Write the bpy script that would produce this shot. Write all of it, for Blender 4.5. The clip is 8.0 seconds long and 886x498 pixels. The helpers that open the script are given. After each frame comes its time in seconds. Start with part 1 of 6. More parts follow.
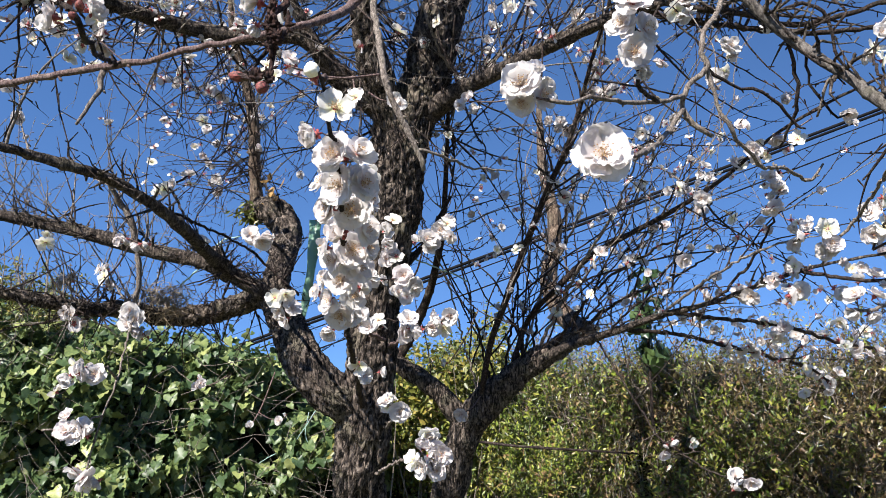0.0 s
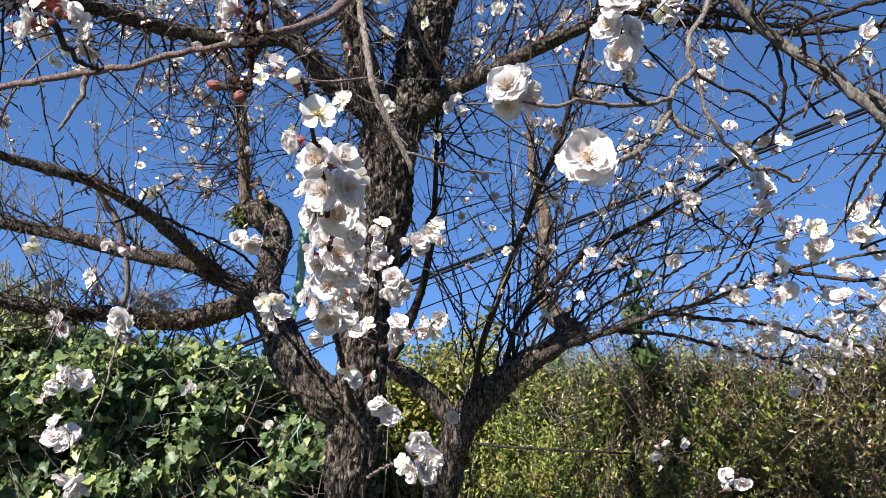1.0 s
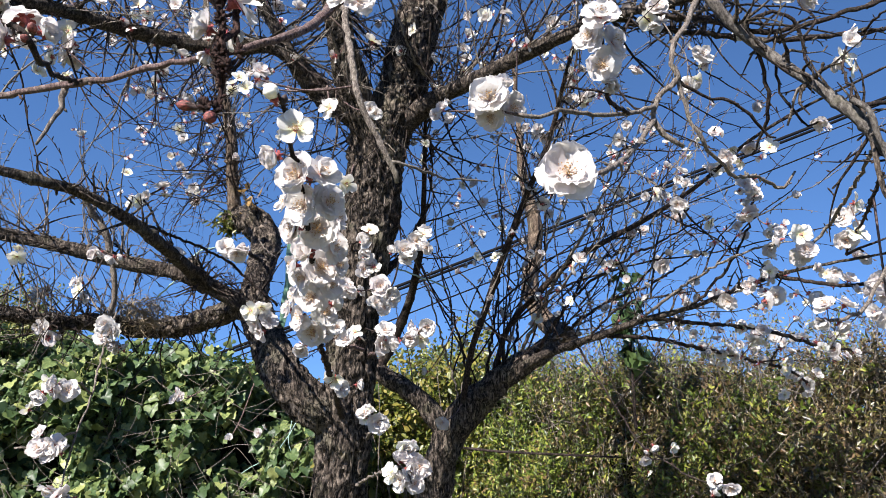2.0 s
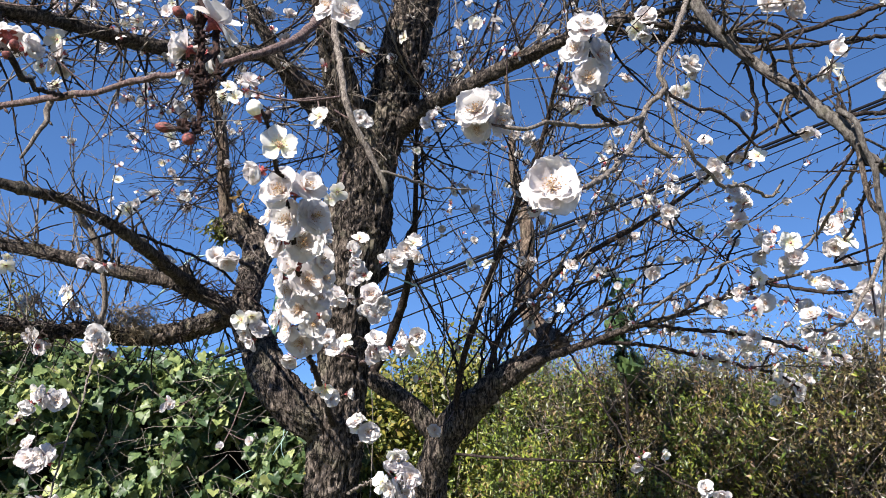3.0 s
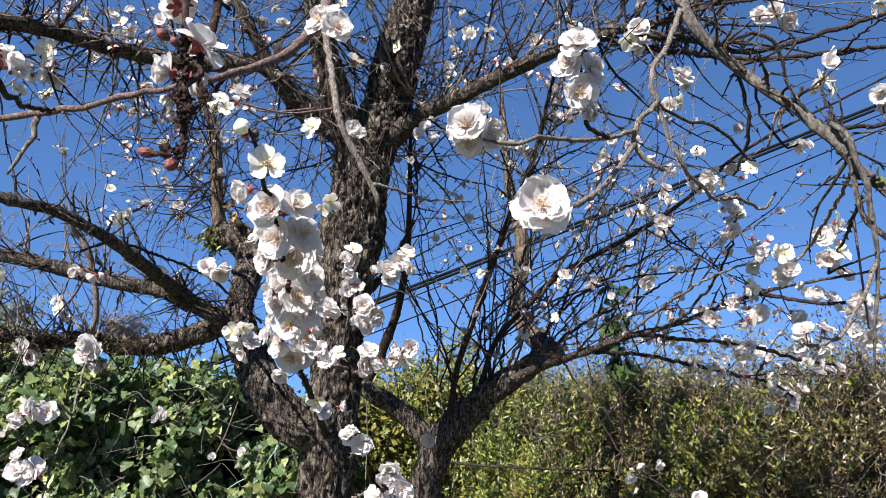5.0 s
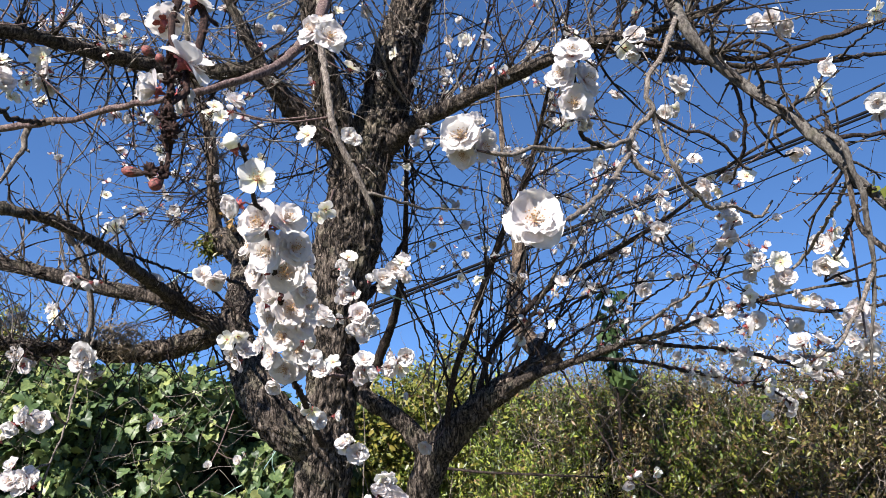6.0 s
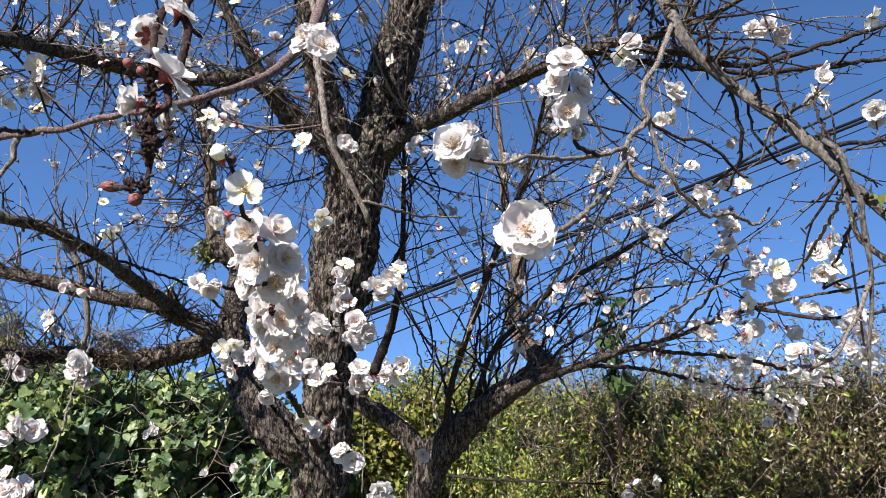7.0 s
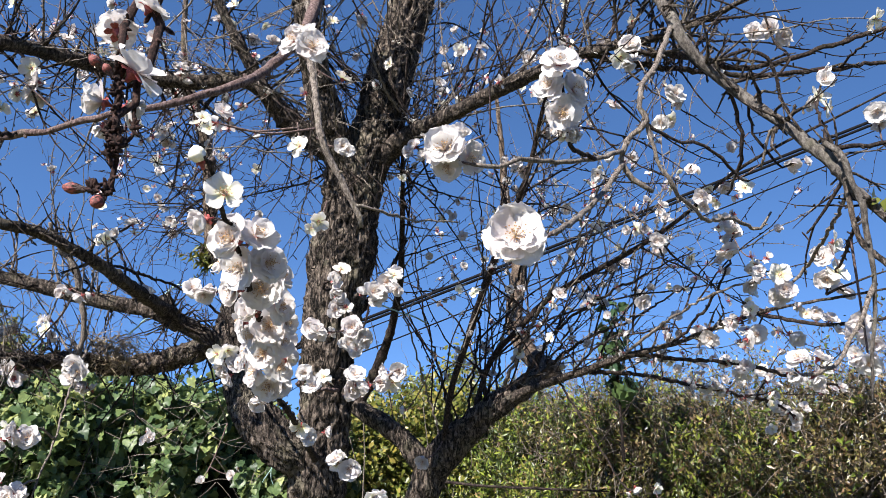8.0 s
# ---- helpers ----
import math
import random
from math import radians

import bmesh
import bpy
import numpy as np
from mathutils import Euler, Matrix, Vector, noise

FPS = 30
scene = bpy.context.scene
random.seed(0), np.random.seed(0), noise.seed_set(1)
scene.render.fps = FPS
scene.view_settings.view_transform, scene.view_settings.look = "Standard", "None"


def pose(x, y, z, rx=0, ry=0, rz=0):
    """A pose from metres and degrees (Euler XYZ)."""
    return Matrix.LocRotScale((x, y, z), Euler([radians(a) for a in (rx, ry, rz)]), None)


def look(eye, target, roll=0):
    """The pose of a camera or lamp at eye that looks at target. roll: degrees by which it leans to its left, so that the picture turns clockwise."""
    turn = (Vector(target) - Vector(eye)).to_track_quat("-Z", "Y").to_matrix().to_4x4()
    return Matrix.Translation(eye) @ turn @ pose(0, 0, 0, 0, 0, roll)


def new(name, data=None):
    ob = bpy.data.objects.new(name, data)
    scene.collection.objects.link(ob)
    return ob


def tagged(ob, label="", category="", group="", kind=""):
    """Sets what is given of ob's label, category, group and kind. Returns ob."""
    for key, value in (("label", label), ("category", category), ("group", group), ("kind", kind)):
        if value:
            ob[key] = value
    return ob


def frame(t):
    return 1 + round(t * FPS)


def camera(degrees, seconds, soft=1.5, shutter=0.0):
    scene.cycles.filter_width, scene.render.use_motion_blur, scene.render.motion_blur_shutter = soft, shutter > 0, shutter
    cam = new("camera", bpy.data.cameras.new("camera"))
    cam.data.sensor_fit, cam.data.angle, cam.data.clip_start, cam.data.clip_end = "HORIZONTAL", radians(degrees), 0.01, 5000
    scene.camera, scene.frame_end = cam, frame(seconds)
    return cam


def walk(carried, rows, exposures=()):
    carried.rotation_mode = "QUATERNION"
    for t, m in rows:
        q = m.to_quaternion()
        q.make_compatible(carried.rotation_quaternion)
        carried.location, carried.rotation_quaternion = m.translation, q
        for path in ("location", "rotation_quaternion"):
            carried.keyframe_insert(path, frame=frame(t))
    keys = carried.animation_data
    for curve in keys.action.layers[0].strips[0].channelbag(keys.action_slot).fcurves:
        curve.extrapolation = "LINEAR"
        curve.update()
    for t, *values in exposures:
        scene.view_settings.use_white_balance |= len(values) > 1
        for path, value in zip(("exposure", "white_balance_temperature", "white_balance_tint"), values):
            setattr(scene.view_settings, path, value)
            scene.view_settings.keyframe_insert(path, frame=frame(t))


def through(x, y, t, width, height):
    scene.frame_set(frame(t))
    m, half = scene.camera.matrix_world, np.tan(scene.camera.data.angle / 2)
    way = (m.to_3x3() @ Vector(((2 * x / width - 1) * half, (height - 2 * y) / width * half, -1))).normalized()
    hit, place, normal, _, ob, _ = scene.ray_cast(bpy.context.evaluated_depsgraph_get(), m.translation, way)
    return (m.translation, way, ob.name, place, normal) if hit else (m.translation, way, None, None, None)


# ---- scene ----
cam = camera(64.0, 8.0, soft=0.55)
# seconds, x, y, z, yaw, pitch, roll
PATH = [(0, -0.0216, 0.0005, 1.5773, 1.792, 12.36, 1.213), (0.5, -0.0201, 0.001, 1.5793, 1.515, 12.358, 0.961),
        (1, -0.0169, 0.002, 1.5817, 1.177, 12.388, 0.686), (1.5, -0.0127, 0.0018, 1.5855, 0.862, 12.467, 0.436),
        (2, -0.0083, 0.0023, 1.5898, 0.588, 12.586, 0.252), (3.5, 0.0, 0.0, 1.6, 0.0, 13.0, 0.0),
        (4, 0.0007, 0.0, 1.602, -0.091, 13.1, -0.004), (4.5, 0.0011, 0.001, 1.6038, -0.154, 13.19, -0.002),
        (6, 0.0064, 0.0046, 1.6149, -0.339, 13.564, -0.13), (6.5, 0.0095, 0.006, 1.6176, -0.336, 13.757, -0.164),
        (7, 0.0131, 0.0082, 1.6205, -0.284, 13.925, -0.172), (7.5, 0.0178, 0.0135, 1.6225, -0.16, 14.13, -0.134),
        (8, 0.0241, 0.021, 1.6235, 0.07, 14.327, -0.058)]


def hand_pose(x, y, z, yaw, pitch, roll):
    ahead = Vector((-math.sin(radians(yaw)) * math.cos(radians(pitch)), math.cos(radians(yaw)) * math.cos(radians(pitch)),
                    math.sin(radians(pitch))))
    eye = Vector((x, y, z))
    return look(eye, eye + ahead, roll)


walk(cam, [(t, hand_pose(*rest)) for t, *rest in PATH])

# ---- sky and sun ----
TO_SUN = Vector((-0.42, -0.62, 0.665)).normalized()
world = bpy.data.worlds.new("sky")
scene.world = world
world.use_nodes = True
sky = world.node_tree.nodes.new("ShaderNodeTexSky")
sky.sky_type = "NISHITA"
sky.sun_disc = False
sky.sun_elevation = math.asin(TO_SUN.z)
sky.sun_rotation = math.atan2(TO_SUN.x, TO_SUN.y)
sky.altitude = 300
sky.air_density = 0.7
sky.dust_density = 0.0
sky.ozone_density = 6.0
background = world.node_tree.nodes["Background"]
background.inputs["Strength"].default_value = 0.082
# the air is so clear that the blue stays deep down to the horizon
towards = world.node_tree.nodes.new("ShaderNodeTexCoord")
raised = world.node_tree.nodes.new("ShaderNodeVectorMath")
raised.inputs[1].default_value = (0, 0, 0.22)
world.node_tree.links.new(towards.outputs["Generated"], raised.inputs[0])
world.node_tree.links.new(raised.outputs[0], sky.inputs["Vector"])
deep = world.node_tree.nodes.new("ShaderNodeHueSaturation")
deep.inputs["Saturation"].default_value = 1.06
world.node_tree.links.new(sky.outputs[0], deep.inputs["Color"])
world.node_tree.links.new(deep.outputs[0], background.inputs["Color"])
sun = new("sun", bpy.data.lights.new("sun", "SUN"))
sun.data.energy = 4.3
sun.data.angle = radians(0.53)
sun.data.color = (1.0, 0.95, 0.88)
sun.matrix_world = look(TO_SUN * 20, (0, 0, 0))
scene.view_settings.exposure = 1.68


# ---- materials ----
def material(name):
    m = bpy.data.materials.new(name)
    m.use_nodes = True
    return m, m.node_tree.nodes, m.node_tree.links, m.node_tree.nodes["Principled BSDF"]


def ramp(nodes, stops):
    r = nodes.new("ShaderNodeValToRGB")
    while len(r.color_ramp.elements) < len(stops):
        r.color_ramp.elements.new(0.5)
    for e, (at, colour) in zip(r.color_ramp.elements, stops):
        e.position, e.color = at, (*colour, 1)
    return r


def noise_tex(nodes, links, scale, detail=4, rough=0.6, stretch=None, coord="Object"):
    n = nodes.new("ShaderNodeTexNoise")
    n.inputs["Scale"].default_value, n.inputs["Detail"].default_value, n.inputs["Roughness"].default_value = scale, detail, rough
    c = nodes.new("ShaderNodeTexCoord")
    if stretch:
        mp = nodes.new("ShaderNodeMapping")
        mp.inputs["Scale"].default_value = stretch
        links.new(c.outputs[coord], mp.inputs["Vector"])
        links.new(mp.outputs[0], n.inputs["Vector"])
    else:
        links.new(c.outputs[coord], n.inputs["Vector"])
    return n


def bump(nodes, links, source, strength, distance, target):
    b = nodes.new("ShaderNodeBump")
    b.inputs["Strength"].default_value, b.inputs["Distance"].default_value = strength, distance
    links.new(source, b.inputs["Height"])
    links.new(b.outputs[0], target.inputs["Normal"])
    return b


def mixed(nodes, links, a, b, factor, mode="MIX"):
    m = nodes.new("ShaderNodeMix")
    m.data_type, m.blend_type = "RGBA", mode
    for socket, value in ((m.inputs[6], a), (m.inputs[7], b), (m.inputs[0], factor)):
        if isinstance(value, (int, float)):
            socket.default_value = value
        elif isinstance(value, tuple):
            socket.default_value = (*value, 1)
        else:
            links.new(value, socket)
    return m.outputs[2]


def bark_material(name, deep, mid, light, grain, lichen=0.25, fissure=0.0):
    """Bark: grain and blotches, and where fissure is set dark cracks between raised plates."""
    m, nodes, links, out = material(name)
    fine = noise_tex(nodes, links, grain, 6, 0.72, (1, 1, 0.5))
    broad = noise_tex(nodes, links, grain * 0.12, 3, 0.6)
    r = ramp(nodes, [(0.36, deep), (0.50, mid), (0.68, light)])
    links.new(fine.outputs[0], r.inputs[0])
    spots = ramp(nodes, [(0.54, (0, 0, 0)), (0.68, (lichen,) * 3)])
    links.new(broad.outputs[0], spots.inputs[0])
    colour = mixed(nodes, links, r.outputs[0], (0.23, 0.215, 0.145), spots.outputs[0])
    crack = noise_tex(nodes, links, grain * 2.6, 5, 0.75, (1, 1, 0.6))
    both = nodes.new("ShaderNodeMath")
    both.operation = "MULTIPLY_ADD"
    both.inputs[1].default_value = 0.45
    links.new(crack.outputs[0], both.inputs[0])
    links.new(fine.outputs[0], both.inputs[2])
    height = both.outputs[0]
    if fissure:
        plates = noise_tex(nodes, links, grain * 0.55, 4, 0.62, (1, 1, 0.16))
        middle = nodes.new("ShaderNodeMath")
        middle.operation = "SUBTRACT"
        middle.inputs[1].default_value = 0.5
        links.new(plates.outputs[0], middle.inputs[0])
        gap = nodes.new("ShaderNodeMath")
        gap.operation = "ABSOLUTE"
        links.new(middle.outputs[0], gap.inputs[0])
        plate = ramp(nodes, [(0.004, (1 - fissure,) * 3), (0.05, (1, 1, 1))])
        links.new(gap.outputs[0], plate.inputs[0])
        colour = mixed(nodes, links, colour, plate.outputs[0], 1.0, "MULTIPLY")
        proud = nodes.new("ShaderNodeMath")
        proud.operation = "MULTIPLY_ADD"
        proud.inputs[1].default_value = 1.1
        links.new(plate.outputs[0], proud.inputs[0])
        links.new(height, proud.inputs[2])
        height = proud.outputs[0]
    links.new(colour, out.inputs["Base Color"])
    out.inputs["Roughness"].default_value = 0.9
    out.inputs["Specular IOR Level"].default_value = 0.2
    bump(nodes, links, height, 1.0, 0.8 / grain, out)
    return m


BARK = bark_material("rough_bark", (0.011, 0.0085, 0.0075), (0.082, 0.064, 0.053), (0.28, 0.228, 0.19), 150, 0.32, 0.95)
BARK_PALE = bark_material("pale_bark", (0.025, 0.018, 0.014), (0.10, 0.072, 0.054), (0.26, 0.20, 0.155), 140)
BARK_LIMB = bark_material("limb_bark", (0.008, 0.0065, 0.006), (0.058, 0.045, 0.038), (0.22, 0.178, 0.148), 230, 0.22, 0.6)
BARK_SMOOTH = bark_material("smooth_limb_bark", (0.026, 0.023, 0.022), (0.088, 0.076, 0.068), (0.20, 0.182, 0.165), 240, 0.2)
TWIG_DARK = bark_material("dark_twig_bark", (0.005, 0.004, 0.0035), (0.019, 0.013, 0.0115), (0.095, 0.068, 0.060), 300, 0.12)
TWIG_GREY = bark_material("grey_twig_bark", (0.04, 0.033, 0.029), (0.14, 0.115, 0.10), (0.32, 0.28, 0.245), 420, 0.2)
TWIG_BUDDING = bark_material("budding_twig_bark", (0.005, 0.003, 0.003), (0.028, 0.014, 0.012), (0.10, 0.055, 0.045), 600, 0.0)
TWIG_RED = bark_material("reddish_twig_bark", (0.03, 0.018, 0.017), (0.115, 0.076, 0.071), (0.27, 0.20, 0.19), 420, 0.2)


def thin_material(name, colour_socket_maker, through, rough=0.5, spec=0.3, crumple=0.0, grain=300):
    """A thin sheet that lets part of the light through: petals and leaves."""
    m, nodes, links, out = material(name)
    colour = colour_socket_maker(nodes, links)
    links.new(colour, out.inputs["Base Color"])
    out.inputs["Roughness"].default_value = rough
    out.inputs["Specular IOR Level"].default_value = spec
    glow = nodes.new("ShaderNodeBsdfTranslucent")
    if crumple:
        b = bump(nodes, links, noise_tex(nodes, links, grain, 4, 0.65).outputs[0], 0.8, crumple, out)
        links.new(b.outputs[0], glow.inputs["Normal"])
    links.new(colour, glow.inputs["Color"])
    mix = nodes.new("ShaderNodeMixShader")
    mix.inputs[0].default_value = through
    links.new(out.outputs[0], mix.inputs[1])
    links.new(glow.outputs[0], mix.inputs[2])
    links.new(mix.outputs[0], nodes["Material Output"].inputs["Surface"])
    return m


def petal_colour(centre, flush, rim, reach):
    def make(nodes, links):
        c = nodes.new("ShaderNodeTexCoord")
        length = nodes.new("ShaderNodeVectorMath")
        length.operation = "LENGTH"
        links.new(c.outputs["Object"], length.inputs[0])
        r = ramp(nodes, [(0.0, centre), (reach * 0.42, flush), (reach, rim)])
        links.new(length.outputs["Value"], r.inputs[0])
        tint = nodes.new("ShaderNodeObjectInfo")
        pinker = ramp(nodes, [(0.35, (1, 1, 1)), (1.0, (1.0, 0.955, 0.96))])
        links.new(tint.outputs["Random"], pinker.inputs[0])
        veins = noise_tex(nodes, links, 320, 3, 0.5)
        v = ramp(nodes, [(0.3, (0.93, 0.905, 0.905)), (0.6, (1, 1, 1))])
        links.new(veins.outputs[0], v.inputs[0])
        return mixed(nodes, links, mixed(nodes, links, r.outputs[0], pinker.outputs[0], 1.0, "MULTIPLY"), v.outputs[0], 1.0, "MULTIPLY")
    return make


PETAL = thin_material("white_petal", petal_colour((0.54, 0.28, 0.23), (0.665, 0.58, 0.55), (0.685, 0.665, 0.655), 0.0085), 0.46, 0.6, 0.15, 0.0005, 170)
PETAL_FRESH = thin_material("cream_petal", petal_colour((0.55, 0.60, 0.16), (0.72, 0.73, 0.48), (0.735, 0.725, 0.68), 0.012), 0.38, 0.6, 0.15, 0.0003, 160)


def plain(name, a, b, scale, rough=0.6):
    m, nodes, links, out = material(name)
    n = noise_tex(nodes, links, scale, 4)
    r = ramp(nodes, [(0.35, a), (0.65, b)])
    links.new(n.outputs[0], r.inputs[0])
    links.new(r.outputs[0], out.inputs["Base Color"])
    out.inputs["Roughness"].default_value = rough
    return m


FILAMENT = plain("pale_filament", (0.72, 0.60, 0.50), (0.82, 0.74, 0.66), 300)
ANTHER = plain("tan_anther", (0.30, 0.16, 0.06), (0.46, 0.29, 0.12), 300)
CALYX = plain("red_brown_calyx", (0.16, 0.026, 0.028), (0.38, 0.085, 0.08), 400, 0.6)
BUD_PINK = plain("pink_bud", (0.035, 0.012, 0.010), (0.28, 0.07, 0.06), 420, 0.75)
BUD_WHITE = plain("cream_bud", (0.74, 0.70, 0.56), (0.82, 0.80, 0.75), 260, 0.6)
SCALE_BROWN = plain("bud_scale", (0.014, 0.007, 0.006), (0.05, 0.024, 0.018), 500, 0.7)
STRAW = plain("dry_straw", (0.09, 0.065, 0.043), (0.36, 0.28, 0.19), 200, 0.9)
STRING = plain("pale_green_string", (0.20, 0.32, 0.28), (0.34, 0.46, 0.42), 60, 0.5)
CABLE = plain("black_cable", (0.004, 0.004, 0.005), (0.008, 0.008, 0.010), 5, 0.8)
CABLE.node_tree.nodes["Principled BSDF"].inputs["Specular IOR Level"].default_value = 0.1


def leaf_colour(stops, per_island, patchy=0.5):
    def make(nodes, links):
        if per_island:
            pick = nodes.new("ShaderNodeNewGeometry").outputs["Random Per Island"]
        else:
            pick = nodes.new("ShaderNodeObjectInfo").outputs["Random"]
        r = ramp(nodes, stops)
        patch = noise_tex(nodes, links, 5.5, 3)
        drift = nodes.new("ShaderNodeMath")
        drift.operation = "MULTIPLY_ADD"
        drift.inputs[1].default_value = patchy
        links.new(patch.outputs[0], drift.inputs[0])
        shift = nodes.new("ShaderNodeMath")
        shift.operation = "ADD"
        shift.inputs[1].default_value = -0.5 * patchy
        links.new(pick, drift.inputs[2])
        links.new(drift.outputs[0], shift.inputs[0])
        links.new(shift.outputs[0], r.inputs[0])
        n = noise_tex(nodes, links, 60, 4)
        spots = ramp(nodes, [(0.3, (0.72, 0.74, 0.7)), (0.7, (1.12, 1.1, 1.05))])
        links.new(n.outputs[0], spots.inputs[0])
        return mixed(nodes, links, r.outputs[0], spots.outputs[0], 1.0, "MULTIPLY")
    return make


IVY_STOPS = [(0.0, (0.040, 0.072, 0.034)), (0.4, (0.085, 0.135, 0.054)), (0.75, (0.155, 0.205, 0.075)), (0.97, (0.31, 0.34, 0.13))]
SHRUB_STOPS = [(0.0, (0.020, 0.028, 0.008)), (0.3, (0.050, 0.078, 0.014)), (0.5, (0.105, 0.150, 0.022)), (0.72, (0.20, 0.245, 0.035)), (0.9, (0.30, 0.29, 0.065)),
               (1.0, (0.21, 0.13, 0.07))]
BROWN_STOPS = [(0.0, (0.010, 0.010, 0.005)), (0.4, (0.062, 0.050, 0.020)), (0.65, (0.120, 0.068, 0.038)), (0.85, (0.12, 0.13, 0.03)), (1.0, (0.31, 0.225, 0.135))]
YELLOW_STOPS = [(0.0, (0.05, 0.07, 0.015)), (0.6, (0.15, 0.155, 0.03)), (1.0, (0.26, 0.21, 0.05))]
IVY = thin_material("ivy_leaf", leaf_colour(IVY_STOPS, False, 0.9), 0.28, 0.42, 0.35)
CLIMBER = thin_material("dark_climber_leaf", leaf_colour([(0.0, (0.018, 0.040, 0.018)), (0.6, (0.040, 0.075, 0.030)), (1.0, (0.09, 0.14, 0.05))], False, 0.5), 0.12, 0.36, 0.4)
IVY_MASS = thin_material("ivy_leaf_mass", leaf_colour(IVY_STOPS, True, 0.9), 0.34, 0.42, 0.35)
SHRUB_MASS = thin_material("shrub_leaf_mass", leaf_colour(SHRUB_STOPS, True, 1.6), 0.28, 0.40, 0.45)
BROWN_MASS = thin_material("brown_leaf_mass", leaf_colour(BROWN_STOPS, True, 1.2), 0.2, 0.32, 0.5)
YELLOW_MASS = thin_material("yellow_leaf_mass", leaf_colour(YELLOW_STOPS, True), 0.3, 0.4, 0.4)
DEAD_LEAF = thin_material("dead_tan_leaf", lambda nodes, links: mixed(nodes, links, (0.20, 0.11, 0.045), (0.48, 0.31, 0.12),
                          noise_tex(nodes, links, 90).outputs[0]), 0.3, 0.6, 0.3)
RIBBON = thin_material("green_plastic", lambda nodes, links: mixed(nodes, links, (0.24, 0.42, 0.30), (0.34, 0.54, 0.40),
                       noise_tex(nodes, links, 30).outputs[0]), 0.5, 0.35, 0.5)
# shade between the leaves painted as a near-black colour without sheen
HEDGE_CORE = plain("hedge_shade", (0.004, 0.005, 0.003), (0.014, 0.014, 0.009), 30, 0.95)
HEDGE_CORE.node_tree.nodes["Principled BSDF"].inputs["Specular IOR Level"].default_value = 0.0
SOIL = plain("grassy_soil", (0.05, 0.065, 0.02), (0.13, 0.11, 0.06), 3, 0.95)


# ---- mesh helpers ----
def mesh_of(name, verts, faces, materials, slots=None, smooth=True):
    me = bpy.data.meshes.new(name)
    me.from_pydata([tuple(v) for v in verts], [], faces)
    for m in materials:
        me.materials.append(m)
    if slots is not None:
        me.polygons.foreach_set("material_index", slots)
    me.polygons.foreach_set("use_smooth", [smooth] * len(me.polygons))
    me.update()
    return me


def part(name, mesh, parent, label="", kind=""):
    ob = new(name, mesh)
    ob.parent = parent
    return tagged(ob, label, kind=kind)


def spline(points, step):
    """Evenly spaced points and radii along a smooth line through (x, y, z, r)."""
    p = np.array(points, float)
    p = np.vstack([2 * p[0] - p[1], p, 2 * p[-1] - p[-2]])
    p[:, 3] = np.maximum(p[:, 3], 0.0004)
    out = []
    for a, b, c, d in zip(p[:-3], p[1:-2], p[2:-1], p[3:]):
        n = max(2, int(np.linalg.norm(c[:3] - b[:3]) / step))
        t = (np.arange(n) / n)[:, None]
        out.append(0.5 * (2 * b + (c - a) * t + (2 * a - 5 * b + 4 * c - d) * t * t + (3 * b - a - 3 * c + d) * t ** 3))
    out.append(p[-2:-1])
    out = np.vstack(out)
    out[:, 3] = np.maximum(out[:, 3], 0.0004)
    return out


def tube(verts, faces, line, sides, rough=0.0, grain=60.0, seed=0.0, closed=True, lumpy=0.17):
    """Appends a tapered tube along line (x, y, z, r), its surface roughened."""
    base = len(verts)
    xyz, rad = line[:, :3], line[:, 3]
    tangent = np.gradient(xyz, axis=0)
    tangent /= np.linalg.norm(tangent, axis=1)[:, None] + 1e-9
    side = np.cross(tangent[0], (0.3, 1.0, 0.2))
    side /= np.linalg.norm(side) + 1e-9
    angles = np.arange(sides) * 2 * math.pi / sides
    cs, sn = np.cos(angles)[:, None], np.sin(angles)[:, None]
    run = 0.0
    for i in range(len(xyz)):
        side = side - tangent[i] * (side @ tangent[i])
        side /= np.linalg.norm(side) + 1e-9
        over = np.cross(tangent[i], side)
        if i:
            run += np.linalg.norm(xyz[i] - xyz[i - 1])
        ring = cs * side + sn * over
        if rough:
            reach = []
            for k in range(sides):
                q = Vector((cs[k, 0] * rad[i] * grain, sn[k, 0] * rad[i] * grain, run * grain * 0.4 + seed))
                ridge = 1 - abs(noise.noise(q)) * 2
                lump = noise.noise(Vector((cs[k, 0] * 1.3, sn[k, 0] * 1.3, run * 22 + seed)))
                reach.append(rad[i] * (1 + lumpy * lump) + rough * (ridge - 0.5) + rough * 0.5 * noise.noise(q * 2.7))
            verts.extend((xyz[i] + ring * np.array(reach)[:, None]).tolist())
        else:
            verts.extend((xyz[i] + ring * rad[i]).tolist())
    n = len(xyz)
    for i in range(n - 1):
        a, b = base + i * sides, base + (i + 1) * sides
        for k in range(sides):
            faces.append((a + k, a + (k + 1) % sides, b + (k + 1) % sides, b + k))
    if closed:
        faces.append(tuple(base + k for k in reversed(range(sides))))
        faces.append(tuple(base + (n - 1) * sides + k for k in range(sides)))


WOOD = []   # centre lines of all wood, for twigs and blossoms to spring from


